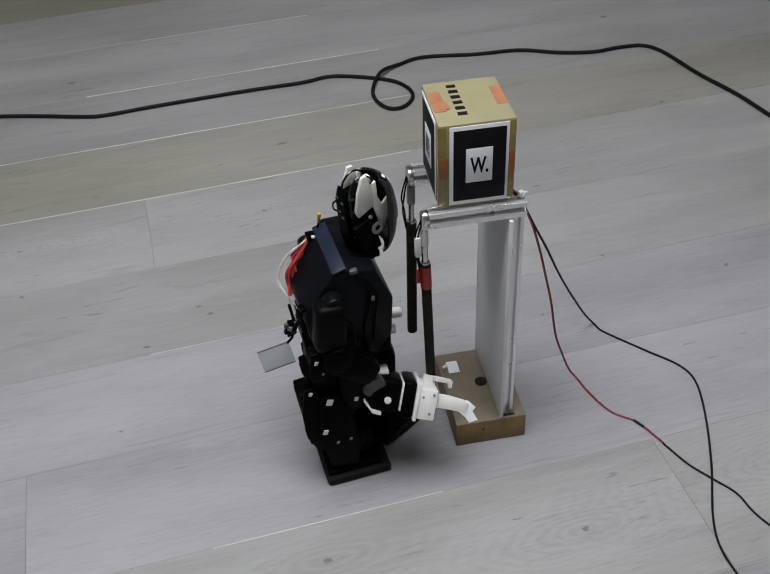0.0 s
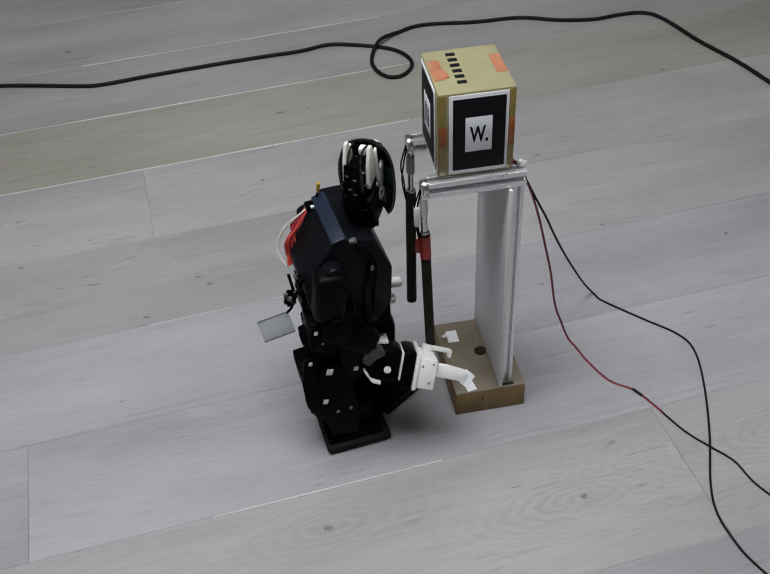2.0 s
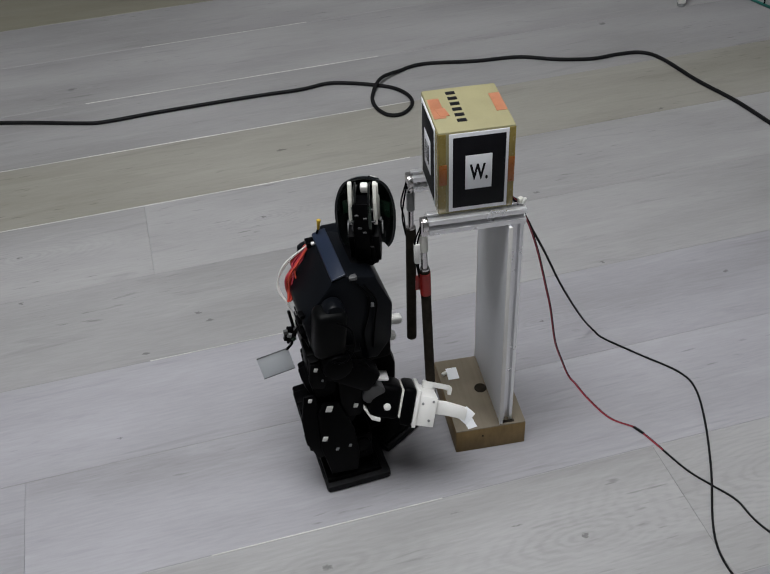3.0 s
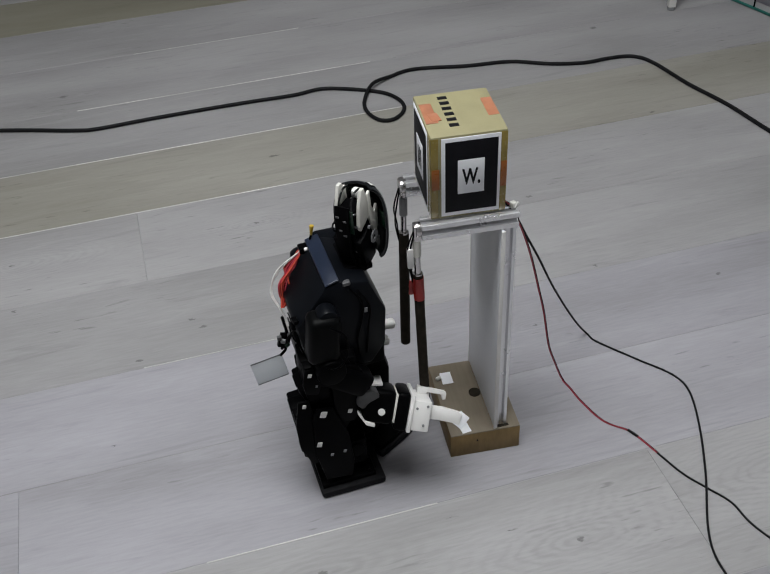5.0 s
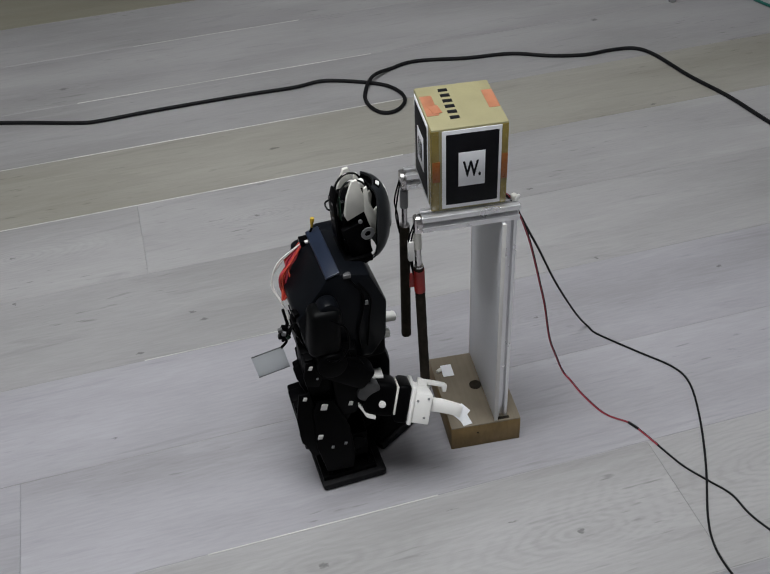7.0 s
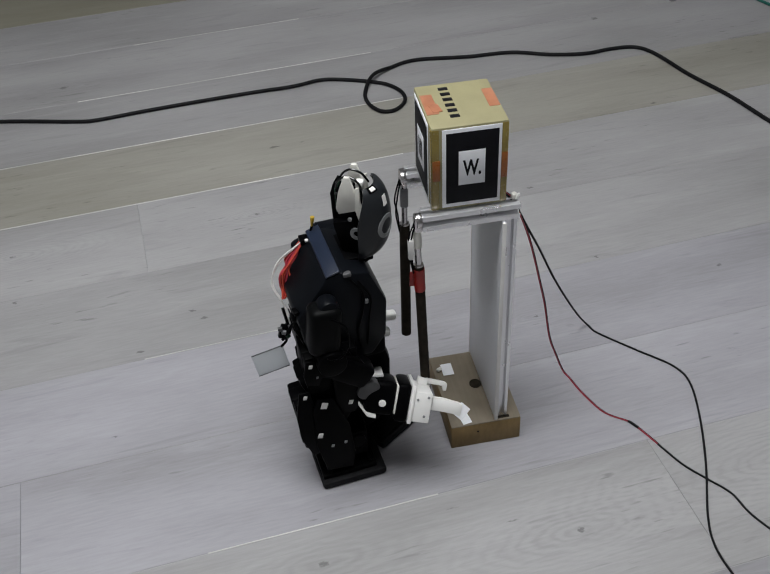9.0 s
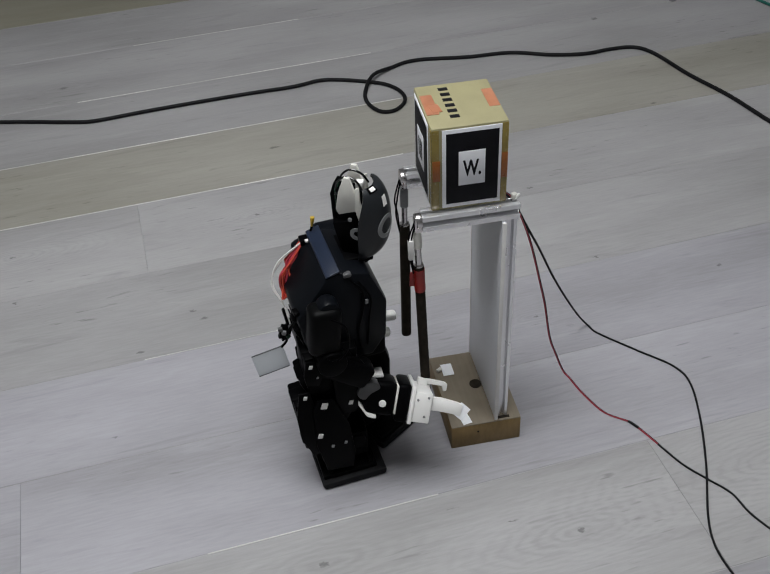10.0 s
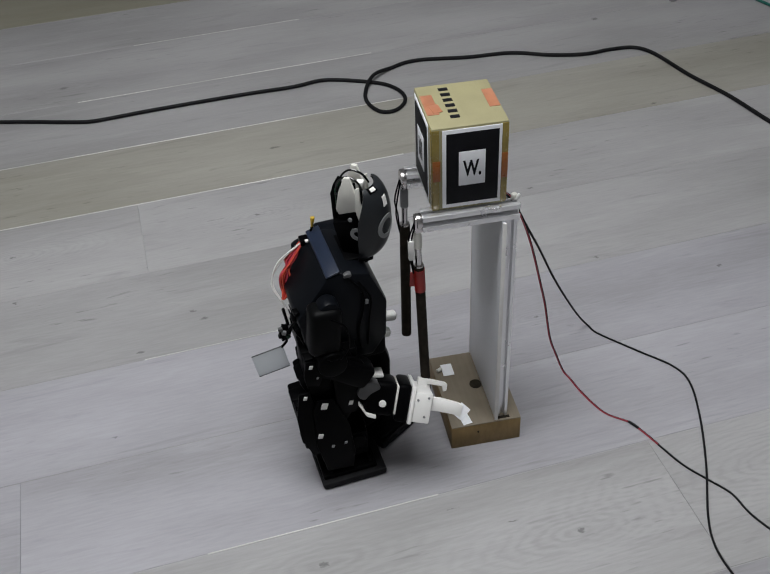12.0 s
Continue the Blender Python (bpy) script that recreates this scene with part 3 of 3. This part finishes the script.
def servo(name, m, parent, size=(0.024, 0.030, 0.036)):
    """A servo: case, step at its lid, round horn with screws."""
    w, d, h = size
    c = block((w, d, h), (0, 0, 0), 0.0025)
    block((w + 0.002, d * 0.5, h + 0.002), (0, 0, 0), 0.002, bm=c)
    s = part(name, c, BLACK, parent)
    s.matrix_local = m
    part("horn", rod(w * 0.38, 0.004, (0, -d / 2 - 0.0015, h * 0.18), (90, 0, 0), bev=0.001), BLACK, s)
    part("label_patch", block((0.006, 0.0006, 0.008), (0.001, -d / 2 - 0.0003, -h * 0.3), 0.0001), BLACK, s)
    return s


def bracket(profile, y, r, spots):
    """A thin black leg bracket with small pale squares."""
    b = part("leg_bracket", prism(profile, y - 0.0015, y + 0.0015, 0.0010), BLACK, r)
    for x, z, q in spots:
        part("pale_square", block((q, 0.0012, q * 1.2), (x, y - 0.0020, z), 0.0004, (0, 18, 0)), WHITE if q > 0.004 else GREY, b)


def build_legs(r):
    # the standing leg, and the one a step ahead
    foot = part("foot", block((0.081, 0.068, 0.011), (0.0, -0.038, 0.0055), 0.004), RUBBER, r)
    part("foot_plate", block((0.068, 0.056, 0.008), (-0.004, -0.037, 0.0145), 0.002), BLACK, foot)
    for dx in (-0.028, 0.024):
        part("sole_rib", block((0.006, 0.05, 0.003), (dx, -0.037, 0.0195), 0.001), BLACK, foot)
    foot = part("foot", block((0.062, 0.060, 0.011), (0, 0, 0), 0.004), RUBBER, r)
    foot.matrix_local = pose(0.0590, 0.0060, 0.0056, 0, 0, 30)
    part("foot_plate", block((0.052, 0.052, 0.008), (-0.003, 0, 0.009), 0.002), BLACK, foot)
    for y, dx in ((-0.036, 0.0), (0.024, 0.040)):
        servo("ankle", pose(-0.012 + dx, y, 0.036, 0, 8, 0), r, (0.034, 0.036, 0.036))
        servo("ankle", pose(0.010 + dx, y, 0.050, 0, 0, 0), r, (0.026, 0.040, 0.040))
        servo("shin", pose(-0.030 + dx * 0.8, y, 0.080, 0, 20, 0), r, (0.034, 0.038, 0.046))
        servo("knee", pose(-0.040 + dx * 0.6, y, 0.124, 0, -6, 0), r, (0.036, 0.040, 0.036))
        servo("thigh", pose(-0.010 + dx * 0.5, y, 0.118, 0, 30, 0), r, (0.040, 0.040, 0.060))
        servo("thigh", pose(-0.026 + dx * 0.4, y, 0.160, 0, -20, 0), r, (0.036, 0.040, 0.044))
        servo("hip", pose(-0.012 + dx * 0.3, y, 0.192, 0, 0, 0), r, (0.060, 0.044, 0.036))
    y = -0.063
    bracket([(-0.046, 0.060), (-0.058, 0.092), (-0.060, 0.128), (-0.054, 0.166), (-0.042, 0.166), (-0.036, 0.126), (-0.034, 0.095), (-0.024, 0.062)], y, r,
            [(-0.0478, 0.159, 0.0042)])
    bracket([(-0.044, 0.176), (-0.046, 0.190), (-0.042, 0.212), (-0.030, 0.210), (-0.022, 0.190), (-0.030, 0.172)], y, r,
            [(-0.0373, 0.204, 0.0042), (-0.031, 0.186, 0.0025)])
    bracket([(-0.032, 0.030), (-0.041, 0.075), (-0.041, 0.138), (-0.034, 0.152), (-0.016, 0.148), (0.000, 0.100), (0.004, 0.050), (0.000, 0.026)], y - 0.003, r,
            [(-0.0276, 0.142, 0.0074), (-0.0361, 0.0946, 0.0058), (-0.0227, 0.072, 0.0034), (-0.0069, 0.0727, 0.0034)])
    bracket([(-0.012, 0.120), (-0.014, 0.180), (-0.006, 0.210), (0.018, 0.200), (0.032, 0.170), (0.024, 0.140), (0.008, 0.116)], y, r,
            [(-0.0033, 0.203, 0.0052), (0.0066, 0.187, 0.0062), (0.0042, 0.134, 0.0050), (-0.0074, 0.178, 0.0030), (0.0248, 0.170, 0.0040)])
    part("knee_guard", prism([(0.004, 0.050), (0.006, 0.130), (0.022, 0.178), (0.060, 0.172), (0.068, 0.140), (0.066, 0.080), (0.050, 0.040), (0.020, 0.030)], -0.022, 0.048, 0.008), BLACK, r)
    part("pelvis", block((0.096, 0.078, 0.032), (0.010, 0, 0.186), 0.006), BLACK, r)


build_legs(robot)


def build_arms(r):
    # the arm that works at the block
    up = part("upper_arm", block((0.036, 0.030, 0.062), (-0.017, -0.058, 0.250), 0.009, (0, 6, 0), seg=3), ARM, r)
    part("shoulder_cap", rod(0.012, 0.020, (-0.010, -0.056, 0.276), (90, 0, 0), bev=0.004), SATIN, up)
    part("cable_hoop", tube([(-0.012, -0.077, 0.276), (0.003, -0.079, 0.262), (0.004, -0.079, 0.235), (-0.008, -0.078, 0.218), (-0.020, -0.077, 0.222)], 0.0013, 6), BLACK, up)
    part("forearm", block((0.060, 0.028, 0.030), (0.004, -0.058, 0.184), 0.006, (0, 38, 0)), BLACK, r)
    part("elbow", rod(0.017, 0.036, (-0.014, -0.058, 0.208), (90, 0, 0), bev=0.003), BLACK, r)
    part("wrist_disc", rod(0.014, 0.012, (0.026, -0.062, 0.146), (90, 0, 0), bev=0.002), DIM, r, "scuffed grey wrist disc")
    g = part("wrist_servo", block((0.036, 0.046, 0.041), (-0.006, 0, 0.001), 0.007, seg=3), BLACK, r)
    g.matrix_local = pose(0.046, -0.056, 0.1225, -30, 13, -18)
    part("bracket_top", block((0.022, 0.034, 0.004), (-0.016, 0.006, 0.0235), 0.001, (0, -10, 0)), WHITE, g)
    part("bracket_back", block((0.003, 0.036, 0.030), (-0.0185, 0.004, 0.004), 0.001), CREAM, g)
    part("bracket_lip", prism([(-0.030, -0.010), (-0.018, -0.022), (-0.008, -0.023), (-0.008, -0.019), (-0.020, -0.017), (-0.030, -0.006)], -0.024, 0.016, 0.0008), WHITE, g)
    part("screw_cap", rod(0.0042, 0.002, (-0.003, -0.0235, -0.004), (90, 0, 0), bev=0.0005), WHITE, g)
    part("servo_strap", block((0.0022, 0.044, 0.034), (0.0125, -0.0015, 0.002), 0.0008), CREAM, g)
    part("hand_servo", block((0.016, 0.050, 0.046), (0.0205, 0, -0.001), 0.005, seg=3), BLACK, g)
    p = part("gripper_body", block((0.022, 0.044, 0.036), (0.0425, -0.003, -0.003), 0.0015), WHITE, g, "white printed gripper body")
    part("gripper_backplate", block((0.0045, 0.055, 0.045), (0.0305, 0, -0.001), 0.001), WHITE, g)
    part("gripper_rail", block((0.026, 0.010, 0.006), (0.042, 0.019, 0.0125), 0.001), WHITE, g)
    # flat black strip: the rail slot's shade as colour
    part("slot_shade", block((0.010, 0.0006, 0.003), (0.040, 0.0137, 0.0125), 0.0001), INK, g)
    for x, z in ((0.037, 0.006), (0.049, 0.010), (0.047, -0.013)):
        part("screw", rod(0.0015, 0.0014, (x, -0.0253, z), (90, 0, 0), n=12), GREY, p)
    part("near_finger", prism([(0.050, -0.006), (0.050, 0.010), (0.066, 0.010), (0.086, 0.007), (0.091, 0.005), (0.090, -0.009), (0.080, -0.007), (0.064, -0.006)], -0.020, -0.014, 0.001), WHITE, g)
    part("far_finger", prism([(0.044, 0.017), (0.044, 0.023), (0.072, 0.021), (0.075, 0.019), (0.075, 0.011), (0.071, 0.010), (0.069, 0.016)], 0.012, 0.018, 0.0008), WHITE, g)
    part("finger_bridge", block((0.012, 0.010, 0.010), (0.045, 0.015, 0.018), 0.001), WHITE, g)
    part("finger_pad", block((0.014, 0.0008, 0.017), (0.091, -0.0175, -0.003), 0.0002, (-12, 32, 0)), PAPER, g, "white paper stuck to the fingertip")
    # the far arm: only its white hand shows past the chest
    part("far_upper_arm", block((0.032, 0.028, 0.060), (0.0, 0.062, 0.250), 0.009, (0, -15, 0)), SATIN, r)
    part("far_forearm", block((0.070, 0.026, 0.028), (0.034, 0.062, 0.196), 0.006, (0, 35, 0)), BLACK, r)
    part("far_finger_tip", block((0.030, 0.012, 0.011), (0.082, 0.050, 0.146), 0.0035, (0, 8, 0), seg=3), WHITE, r)
    part("far_finger_tip", block((0.020, 0.012, 0.010), (0.078, 0.050, 0.120), 0.0030, (0, 8, 0), seg=3), WHITE, r)


build_arms(robot)


def build_back(r):
    part("antenna_lead", tube([(-0.002, 0.040, 0.300), (0.000, 0.040, 0.308), (0.002, 0.040, 0.314)], 0.0013, 6), BLACK, r)
    part("antenna_cap", rod(0.0013, 0.013, (0.0025, 0.040, 0.319), (0, 8, 0), r2=0.0026, n=12, bev=0.0008), YELLOW, r, "yellow antenna cap")
    part("plug", block((0.010, 0.012, 0.007), (-0.010, 0.036, 0.300), 0.001), BLACK, r)
    part("plug", block((0.004, 0.004, 0.003), (-0.008, 0.030, 0.3025), 0.0008), WHITE, r)
    rnd = random.Random(3)
    for k in range(18):
        a, w, q = rnd.uniform(-0.006, 0.004), rnd.uniform(-0.013, 0.013), rnd.uniform(-0.006, 0.006)
        bulge = rnd.uniform(0.0, 0.008)
        part("red_lead", tube([(-0.010, 0.036 + a * 0.3, 0.301), (-0.018 - w * 0.15, 0.034 + a, 0.294 - w * 0.2), (-0.029 - w * 0.40, 0.030 + a, 0.279 + q), (-0.036 + w * 0.45 - bulge * 0.4, 0.024 + a, 0.265 + q), (-0.040 + w * 0.35, 0.018, 0.254 - bulge), (-0.045 + w * 0.10, 0.012, 0.243)], 0.0010, 6), (PINKWIRE, REDWIRE, REDWIRE, RED)[k % 4], r)
    for k in range(2):
        w = 0.003 * k
        part("white_lead", tube([(-0.014, 0.034, 0.299), (-0.042 - w * 0.4, 0.030, 0.280 + w * 0.6), (-0.054 + w * 0.5, 0.027, 0.256), (-0.047 + w * 0.6, 0.018, 0.236 - w), (-0.042 - w * 0.5, 0.008, 0.218), (-0.048, 0.004, 0.205)], 0.0009, 6), WHITEWIRE, r)
    part("black_lead", tube([(-0.049, 0.0, 0.240), (-0.046, 0.0, 0.212), (-0.050, 0.0, 0.198)], 0.0018, 6), BLACK, r)
    part("black_lead", tube([(-0.032, -0.030, 0.250), (-0.042, -0.012, 0.224), (-0.054, 0.0, 0.194)], 0.0020, 6), BLACK, r)
    sb = part("small_board", block((0.013, 0.006, 0.018), (-0.050, 0.0, 0.206), 0.001, (0, 20, 0)), BLACK, r)
    for k in range(4):
        part("connector", block((0.005, 0.004, 0.005), (-0.056 + 0.004 * k, -0.004, 0.214 - 0.006 * (k % 3)), 0.0006, (0, 30 * k, 0)), (DIM, GREY, BOARD, DIM)[k], sb)
    part("black_lead", tube([(-0.045, 0.004, 0.216), (-0.052, 0.0, 0.204), (-0.050, 0.0, 0.192), (-0.057, 0.0, 0.184)], 0.0018, 6), BLACK, r)
    for z in (0.1830, 0.1500):
        part("card_edge", block((0.038, 0.0016, 0.0008), (-0.0715 + (z - 0.1665) * -0.157, -0.0004, z), 0.0002, (0, -9, 0)), DIM, r)
    c = part("clear_card", block((0.038, 0.0012, 0.034), (-0.0715, 0.0, 0.1665), 0.0003, (0, -9, 0)), CLEAR, r, "clear plastic card")
    return c


build_back(robot)


# ---- cables on the floor ----
def cord(name, points, r, mat, label, category="cable"):
    ob = part(name, tube(points, r, 10, 6, low=r), mat)
    return tagged(ob, label, category)


THICK = [(-0.95, 1.715), (-0.726, 1.707), (-0.586, 1.692), (-0.539, 1.693), (-0.447, 1.719), (-0.325, 1.75), (-0.238, 1.77),
         (-0.16, 1.786), (-0.111, 1.805), (-0.071, 1.804), (-0.011, 1.789), (0.028, 1.771), (0.054, 1.738), (0.058, 1.702),
         (0.038, 1.67), (0.01, 1.669), (-0.013, 1.702), (-0.018, 1.746), (-0.001, 1.798), (0.041, 1.846), (0.093, 1.871),
         (0.196, 1.872), (0.289, 1.881), (0.368, 1.862), (0.439, 1.858), (0.493, 1.872), (0.544, 1.875), (0.579, 1.85),
         (0.624, 1.754), (0.676, 1.664), (0.723, 1.558), (0.782, 1.446), (0.9, 1.25)]
cord("power_cable", [(x, y - (0.012 if k > 26 else 0.004), 0.0038 + (0.009 if k == 18 else 0)) for k, (x, y) in enumerate(THICK)], 0.0038, RUBBER, "thick black power cable lying in a loop on the floor")
cord("thin_wire", [(0.118, 0.858, 0.368), (0.133, 0.850, 0.364), (0.147, 0.855, 0.339), (0.162, 0.875, 0.3), (0.183, 0.903, 0.246), (0.207, 0.934, 0.181),
                   (0.233, 0.969, 0.116), (0.262, 1.006, 0.049), (0.284, 1.034, 0.004), (0.296, 1.017, 0.0016), (0.345, 0.976, 0.0016),
                   (0.385, 0.943, 0.0016), (0.399, 0.91, 0.0016), (0.395, 0.848, 0.0016), (0.38, 0.769, 0.0036), (0.362, 0.697, 0.0016),
                   (0.358, 0.656, 0.0016), (0.366, 0.62, 0.0016), (0.382, 0.585, 0.0016), (0.44, 0.50, 0.0016)], 0.0014, RUBBER, "thin black wire running from the stand to the floor", "wire")
pair = thing("red_wire", pose(0.15, 0.86, 0), "thin dark red wire with a taped black splice", "wire")
RUN = [(0.118, 0.862, 0.368), (0.136, 0.851, 0.362), (0.148, 0.855, 0.336), (0.159, 0.866, 0.303), (0.17, 0.877, 0.263), (0.182, 0.89, 0.212), (0.193, 0.9, 0.164), (0.205, 0.913, 0.098),
       (0.218, 0.926, 0.054), (0.236, 0.940, 0.003), (0.253, 0.903, 0.0013), (0.275, 0.866, 0.0013), (0.303, 0.848, 0.0013), (0.313, 0.836, 0.0013),
       (0.331, 0.808, 0.0013), (0.353, 0.774, 0.0013), (0.376, 0.75, 0.0013), (0.399, 0.726, 0.0013), (0.416, 0.689, 0.0013), (0.47, 0.62, 0.0013)]
RUN = [(x - 0.15, y - 0.86, z) for x, y, z in RUN]
part("red_core", tube(RUN[:15], 0.0009, 8, low=0.0012), PINKWIRE, pair)
part("splice", tube([(x, y, z + 0.0008) for x, y, z in RUN[12:14]], 0.0017, 10), RUBBER, pair, "black tape splice")
part("dark_core", tube(RUN[14:], 0.0013, 8), RUBBER, pair)
part("black_core", tube([(x + 0.0013, y + 0.0006, z) for x, y, z in RUN[:15]], 0.0006, 8, low=0.001), RUBBER, pair)


# ---- paper tags on the block, things at the far edge ----
def tag(x, y, w, d, turn, z=BASE_H + 0.0006):
    t = part("paper_tag", block((w, d, 0.0005), (0, 0, 0), 0.0001), PAPER)
    t.matrix_world = STAND @ pose(x, y, z, 0, 0, turn)
    return tagged(t, "small white paper tag lying on the wooden block", "paper tag", "paper tags on the block")


tag(0.0185, 0.101, 0.0145, 0.021, 0)
tag(0.0195, 0.0145, 0.012, 0.024, 10)
bead = part("cable_bead", rod(0.0026, 0.007, (0, 0, 0), (0, 90, 0), n=12, bev=0.0008), CREAM)
bead.matrix_world = STAND @ pose(0.0075, 0.101, BASE_H + 0.0026, 0, 0, 30)
tagged(bead, "small ivory plastic bead lying on the wooden block", "bead")


def far_things():
    leg = thing("white_furniture_leg", pose(0.682, 2.094, 0), "white leg of a piece of furniture on the floor", "furniture")
    part("post", block((0.017, 0.017, 0.50), (0, 0, 0.258), 0.002), WHITE, leg)
    part("foot_pad", rod(0.0085, 0.008, (0, 0, 0.004), bev=0.002), GREY, leg)
    part("stretcher", rod(0.0035, 0.06, (0.0, 0.016, 0.062), (0, 90, 0), n=10), BLACK, leg)
    f = thing("wire_fence", pose(0.715, 2.15, 0), "curved green wire fence before a grey sheet", "fence")
    low = [(-0.034, 0.028, 0.004), (-0.003, 0.016, 0.004), (0.027, 0.021, 0.004), (0.050, 0.021, 0.004), (0.080, 0.007, 0.004), (0.107, -0.016, 0.004), (0.130, -0.051, 0.004), (0.155, -0.093, 0.004), (0.179, -0.135, 0.004), (0.220, -0.205, 0.004)]
    part("bottom_wire", tube(low, 0.0032, 8), GREEN, f)
    part("top_wire", tube([(x, y, 0.25) for x, y, _ in low], 0.0040, 8), GREEN, f)
    for k, q in enumerate(smooth_line(low, 3)):
        if k % 6 == 2:
            part("upright", rod(0.0020, 0.246, (q.x, q.y, 0.127), n=8), BLACK, f)
    g = thing("wire_fence", pose(-0.95, 2.37, 0), "green wire fence standing on the floor", "fence")
    run = [(-0.16, -0.02, 0.004), (-0.04, -0.004, 0.004), (0.08, 0.014, 0.004), (0.13, 0.05, 0.004)]
    part("bottom_wire", tube(run, 0.0040, 8), GREEN, g)
    part("top_wire", tube([(x, y, 0.25) for x, y, _ in run], 0.0040, 8), GREEN, g)
    for q in smooth_line(run, 2):
        part("upright", rod(0.0020, 0.246, (q.x, q.y, 0.127), n=8), BLACK, g)
    sheet = bmesh.new()
    back = [(x + 0.025, y + 0.03) for x, y, _ in low]
    rows = [[sheet.verts.new((x, y, z)) for x, y in back] for z in (0.002, 0.24)]
    for k in range(len(back) - 1):
        sheet.faces.new((rows[0][k], rows[0][k + 1], rows[1][k + 1], rows[1][k]))
    bmesh.ops.solidify(sheet, geom=sheet.faces[:], thickness=0.003)
    part("grey_sheet", sheet, MESH, f)


far_things()


# ---- the floor boards, piece by piece ----
TURN = 13.956
SEAMS = [0.325 - 0.195 * k for k in range(14, 0, -1)] + [0.325, 0.520, 0.7155, 0.892, 1.067, 1.264, 1.4600, 1.6545, 1.8625, 2.080, 2.275] + [2.275 + 0.195 * k for k in range(1, 10)]
JOINTS = {0.520: 0.507, 0.7155: -0.261, 1.264: -0.066}
TAN = (1.4600,)
BROWN = (2.275,)
# rows that carry the cool light cast in their colour
COOL_CAST = (0.325, 0.7155, 0.892)
# seam stretches whose bevel catches the light, drawn as pale strips
GLINTS = {0.7155: (-0.05, 0.23, 0.0014), 1.067: (-0.09, 0.11, 0.0012), 1.4600: (-1.4, 0.41, 0.0022), 1.6545: (-1.4, 0.47, 0.0024), 1.8625: (-0.15, 0.46, 0.0022), 2.080: (-0.02, 0.35, 0.0018)}


def trim(b, m):
    """Cut a bmesh, which will stand at the pose m, along the inner faces of the walls."""
    back = m.inverted()
    for at, out in (((ROOM_X[0], 0, 0), (-1, 0, 0)), ((ROOM_X[1], 0, 0), (1, 0, 0)), ((0, ROOM_Y[0], 0), (0, -1, 0)), ((0, ROOM_Y[1], 0), (0, 1, 0))):
        if b.verts:
            cut = bmesh.ops.bisect_plane(b, geom=b.verts[:] + b.edges[:] + b.faces[:], plane_co=back @ Vector(at), plane_no=back.to_3x3() @ Vector(out), clear_outer=True)
            edges = [e for e in cut["geom_cut"] if isinstance(e, bmesh.types.BMEdge)]
            if edges:
                bmesh.ops.holes_fill(b, edges=edges, sides=0)


def boards():
    rnd = random.Random(11)
    a = radians(TURN)
    long = 2.6
    for v0, v1 in zip(SEAMS, SEAMS[1:]):
        tone = OAK_TAN if v0 in TAN else OAK_BROWN if v0 in BROWN else OAK_COOL_CAST if v0 in COOL_CAST else OAK
        u0 = JOINTS.get(v0, -0.97 + rnd.uniform(-0.05, 0.03)) - 2 * long
        for k in range(5):
            cx, cy = u0 + (k + 0.5) * long, (v0 + v1) / 2
            m = pose(cx * math.cos(a) - cy * math.sin(a), cx * math.sin(a) + cy * math.cos(a), -0.005, 0, 0, TURN)
            b = bmesh.new()
            bmesh.ops.create_cube(b, size=1.0, matrix=Matrix.Diagonal((long - 0.0002, v1 - v0 - 0.0012, 0.010, 1)))
            top = [e for e in b.edges if all(v.co.z > 0 for v in e.verts)]
            bmesh.ops.bevel(b, geom=top, offset=0.0004, segments=1, affect="EDGES")
            trim(b, m)
            if not b.faces:
                b.free()
                continue
            ob = part("plank", b, tone, FLOOR, smooth=False)
            ob.matrix_local = m
    # pale strips paint the bevels' light glints along the seams; oak-coloured elsewhere
    for name, mat, runs in (("seam_fill", OAK, [(v, -3.6, 3.8, 0.0013) for v in SEAMS[1:-1] if v not in GLINTS]
                             + [(v, -3.6, GLINTS[v][0], 0.0012) for v in GLINTS] + [(v, GLINTS[v][1], 3.8, 0.0012) for v in GLINTS]),
                            ("worn_seam", SEAM, [(v, *GLINTS[v]) for v in GLINTS])):
        b = bmesh.new()
        for v, u0, u1, w in runs:
            m = pose(0, 0, 0, 0, 0, TURN) @ pose((u0 + u1) / 2, v, -0.0047 if v in GLINTS and (u0, u1) == GLINTS[v][:2] else -0.0055)
            merge(b, block((u1 - u0, w, 0.010), (0, 0, 0), 0), m)
        trim(b, Matrix())
        s = part(name, b, mat, FLOOR, smooth=False)
        tagged(s, kind="stuff")


boards()


def motions():
    # the head, leaning back a little, sweeps away from the camera, turns back at 3.25 s and comes to rest facing the block
    rows = [(0, 35), (0.5, 42.5), (1.0, 50.5), (1.5, 59), (2.0, 69), (2.5, 79), (3.0, 86.5), (3.2, 87.5), (3.35, 87.5), (3.6, 86), (4.0, 81), (4.5, 72.5),
            (4.8, 66.5), (5.0, 62.5), (5.5, 52), (6.0, 41.5), (6.5, 31), (7.0, 20.5), (7.5, 10), (8.0, -1), (8.5, -12.5), (8.7, -17), (8.85, -18.5), (9.0, -18.5), (12.0, -18.5)]
    walk(head, [(t, pose(*HEAD_AT, 0, -4.5 * math.sin(radians(max(0, y))) ** 2, y - 16)) for t, y in rows])


motions()
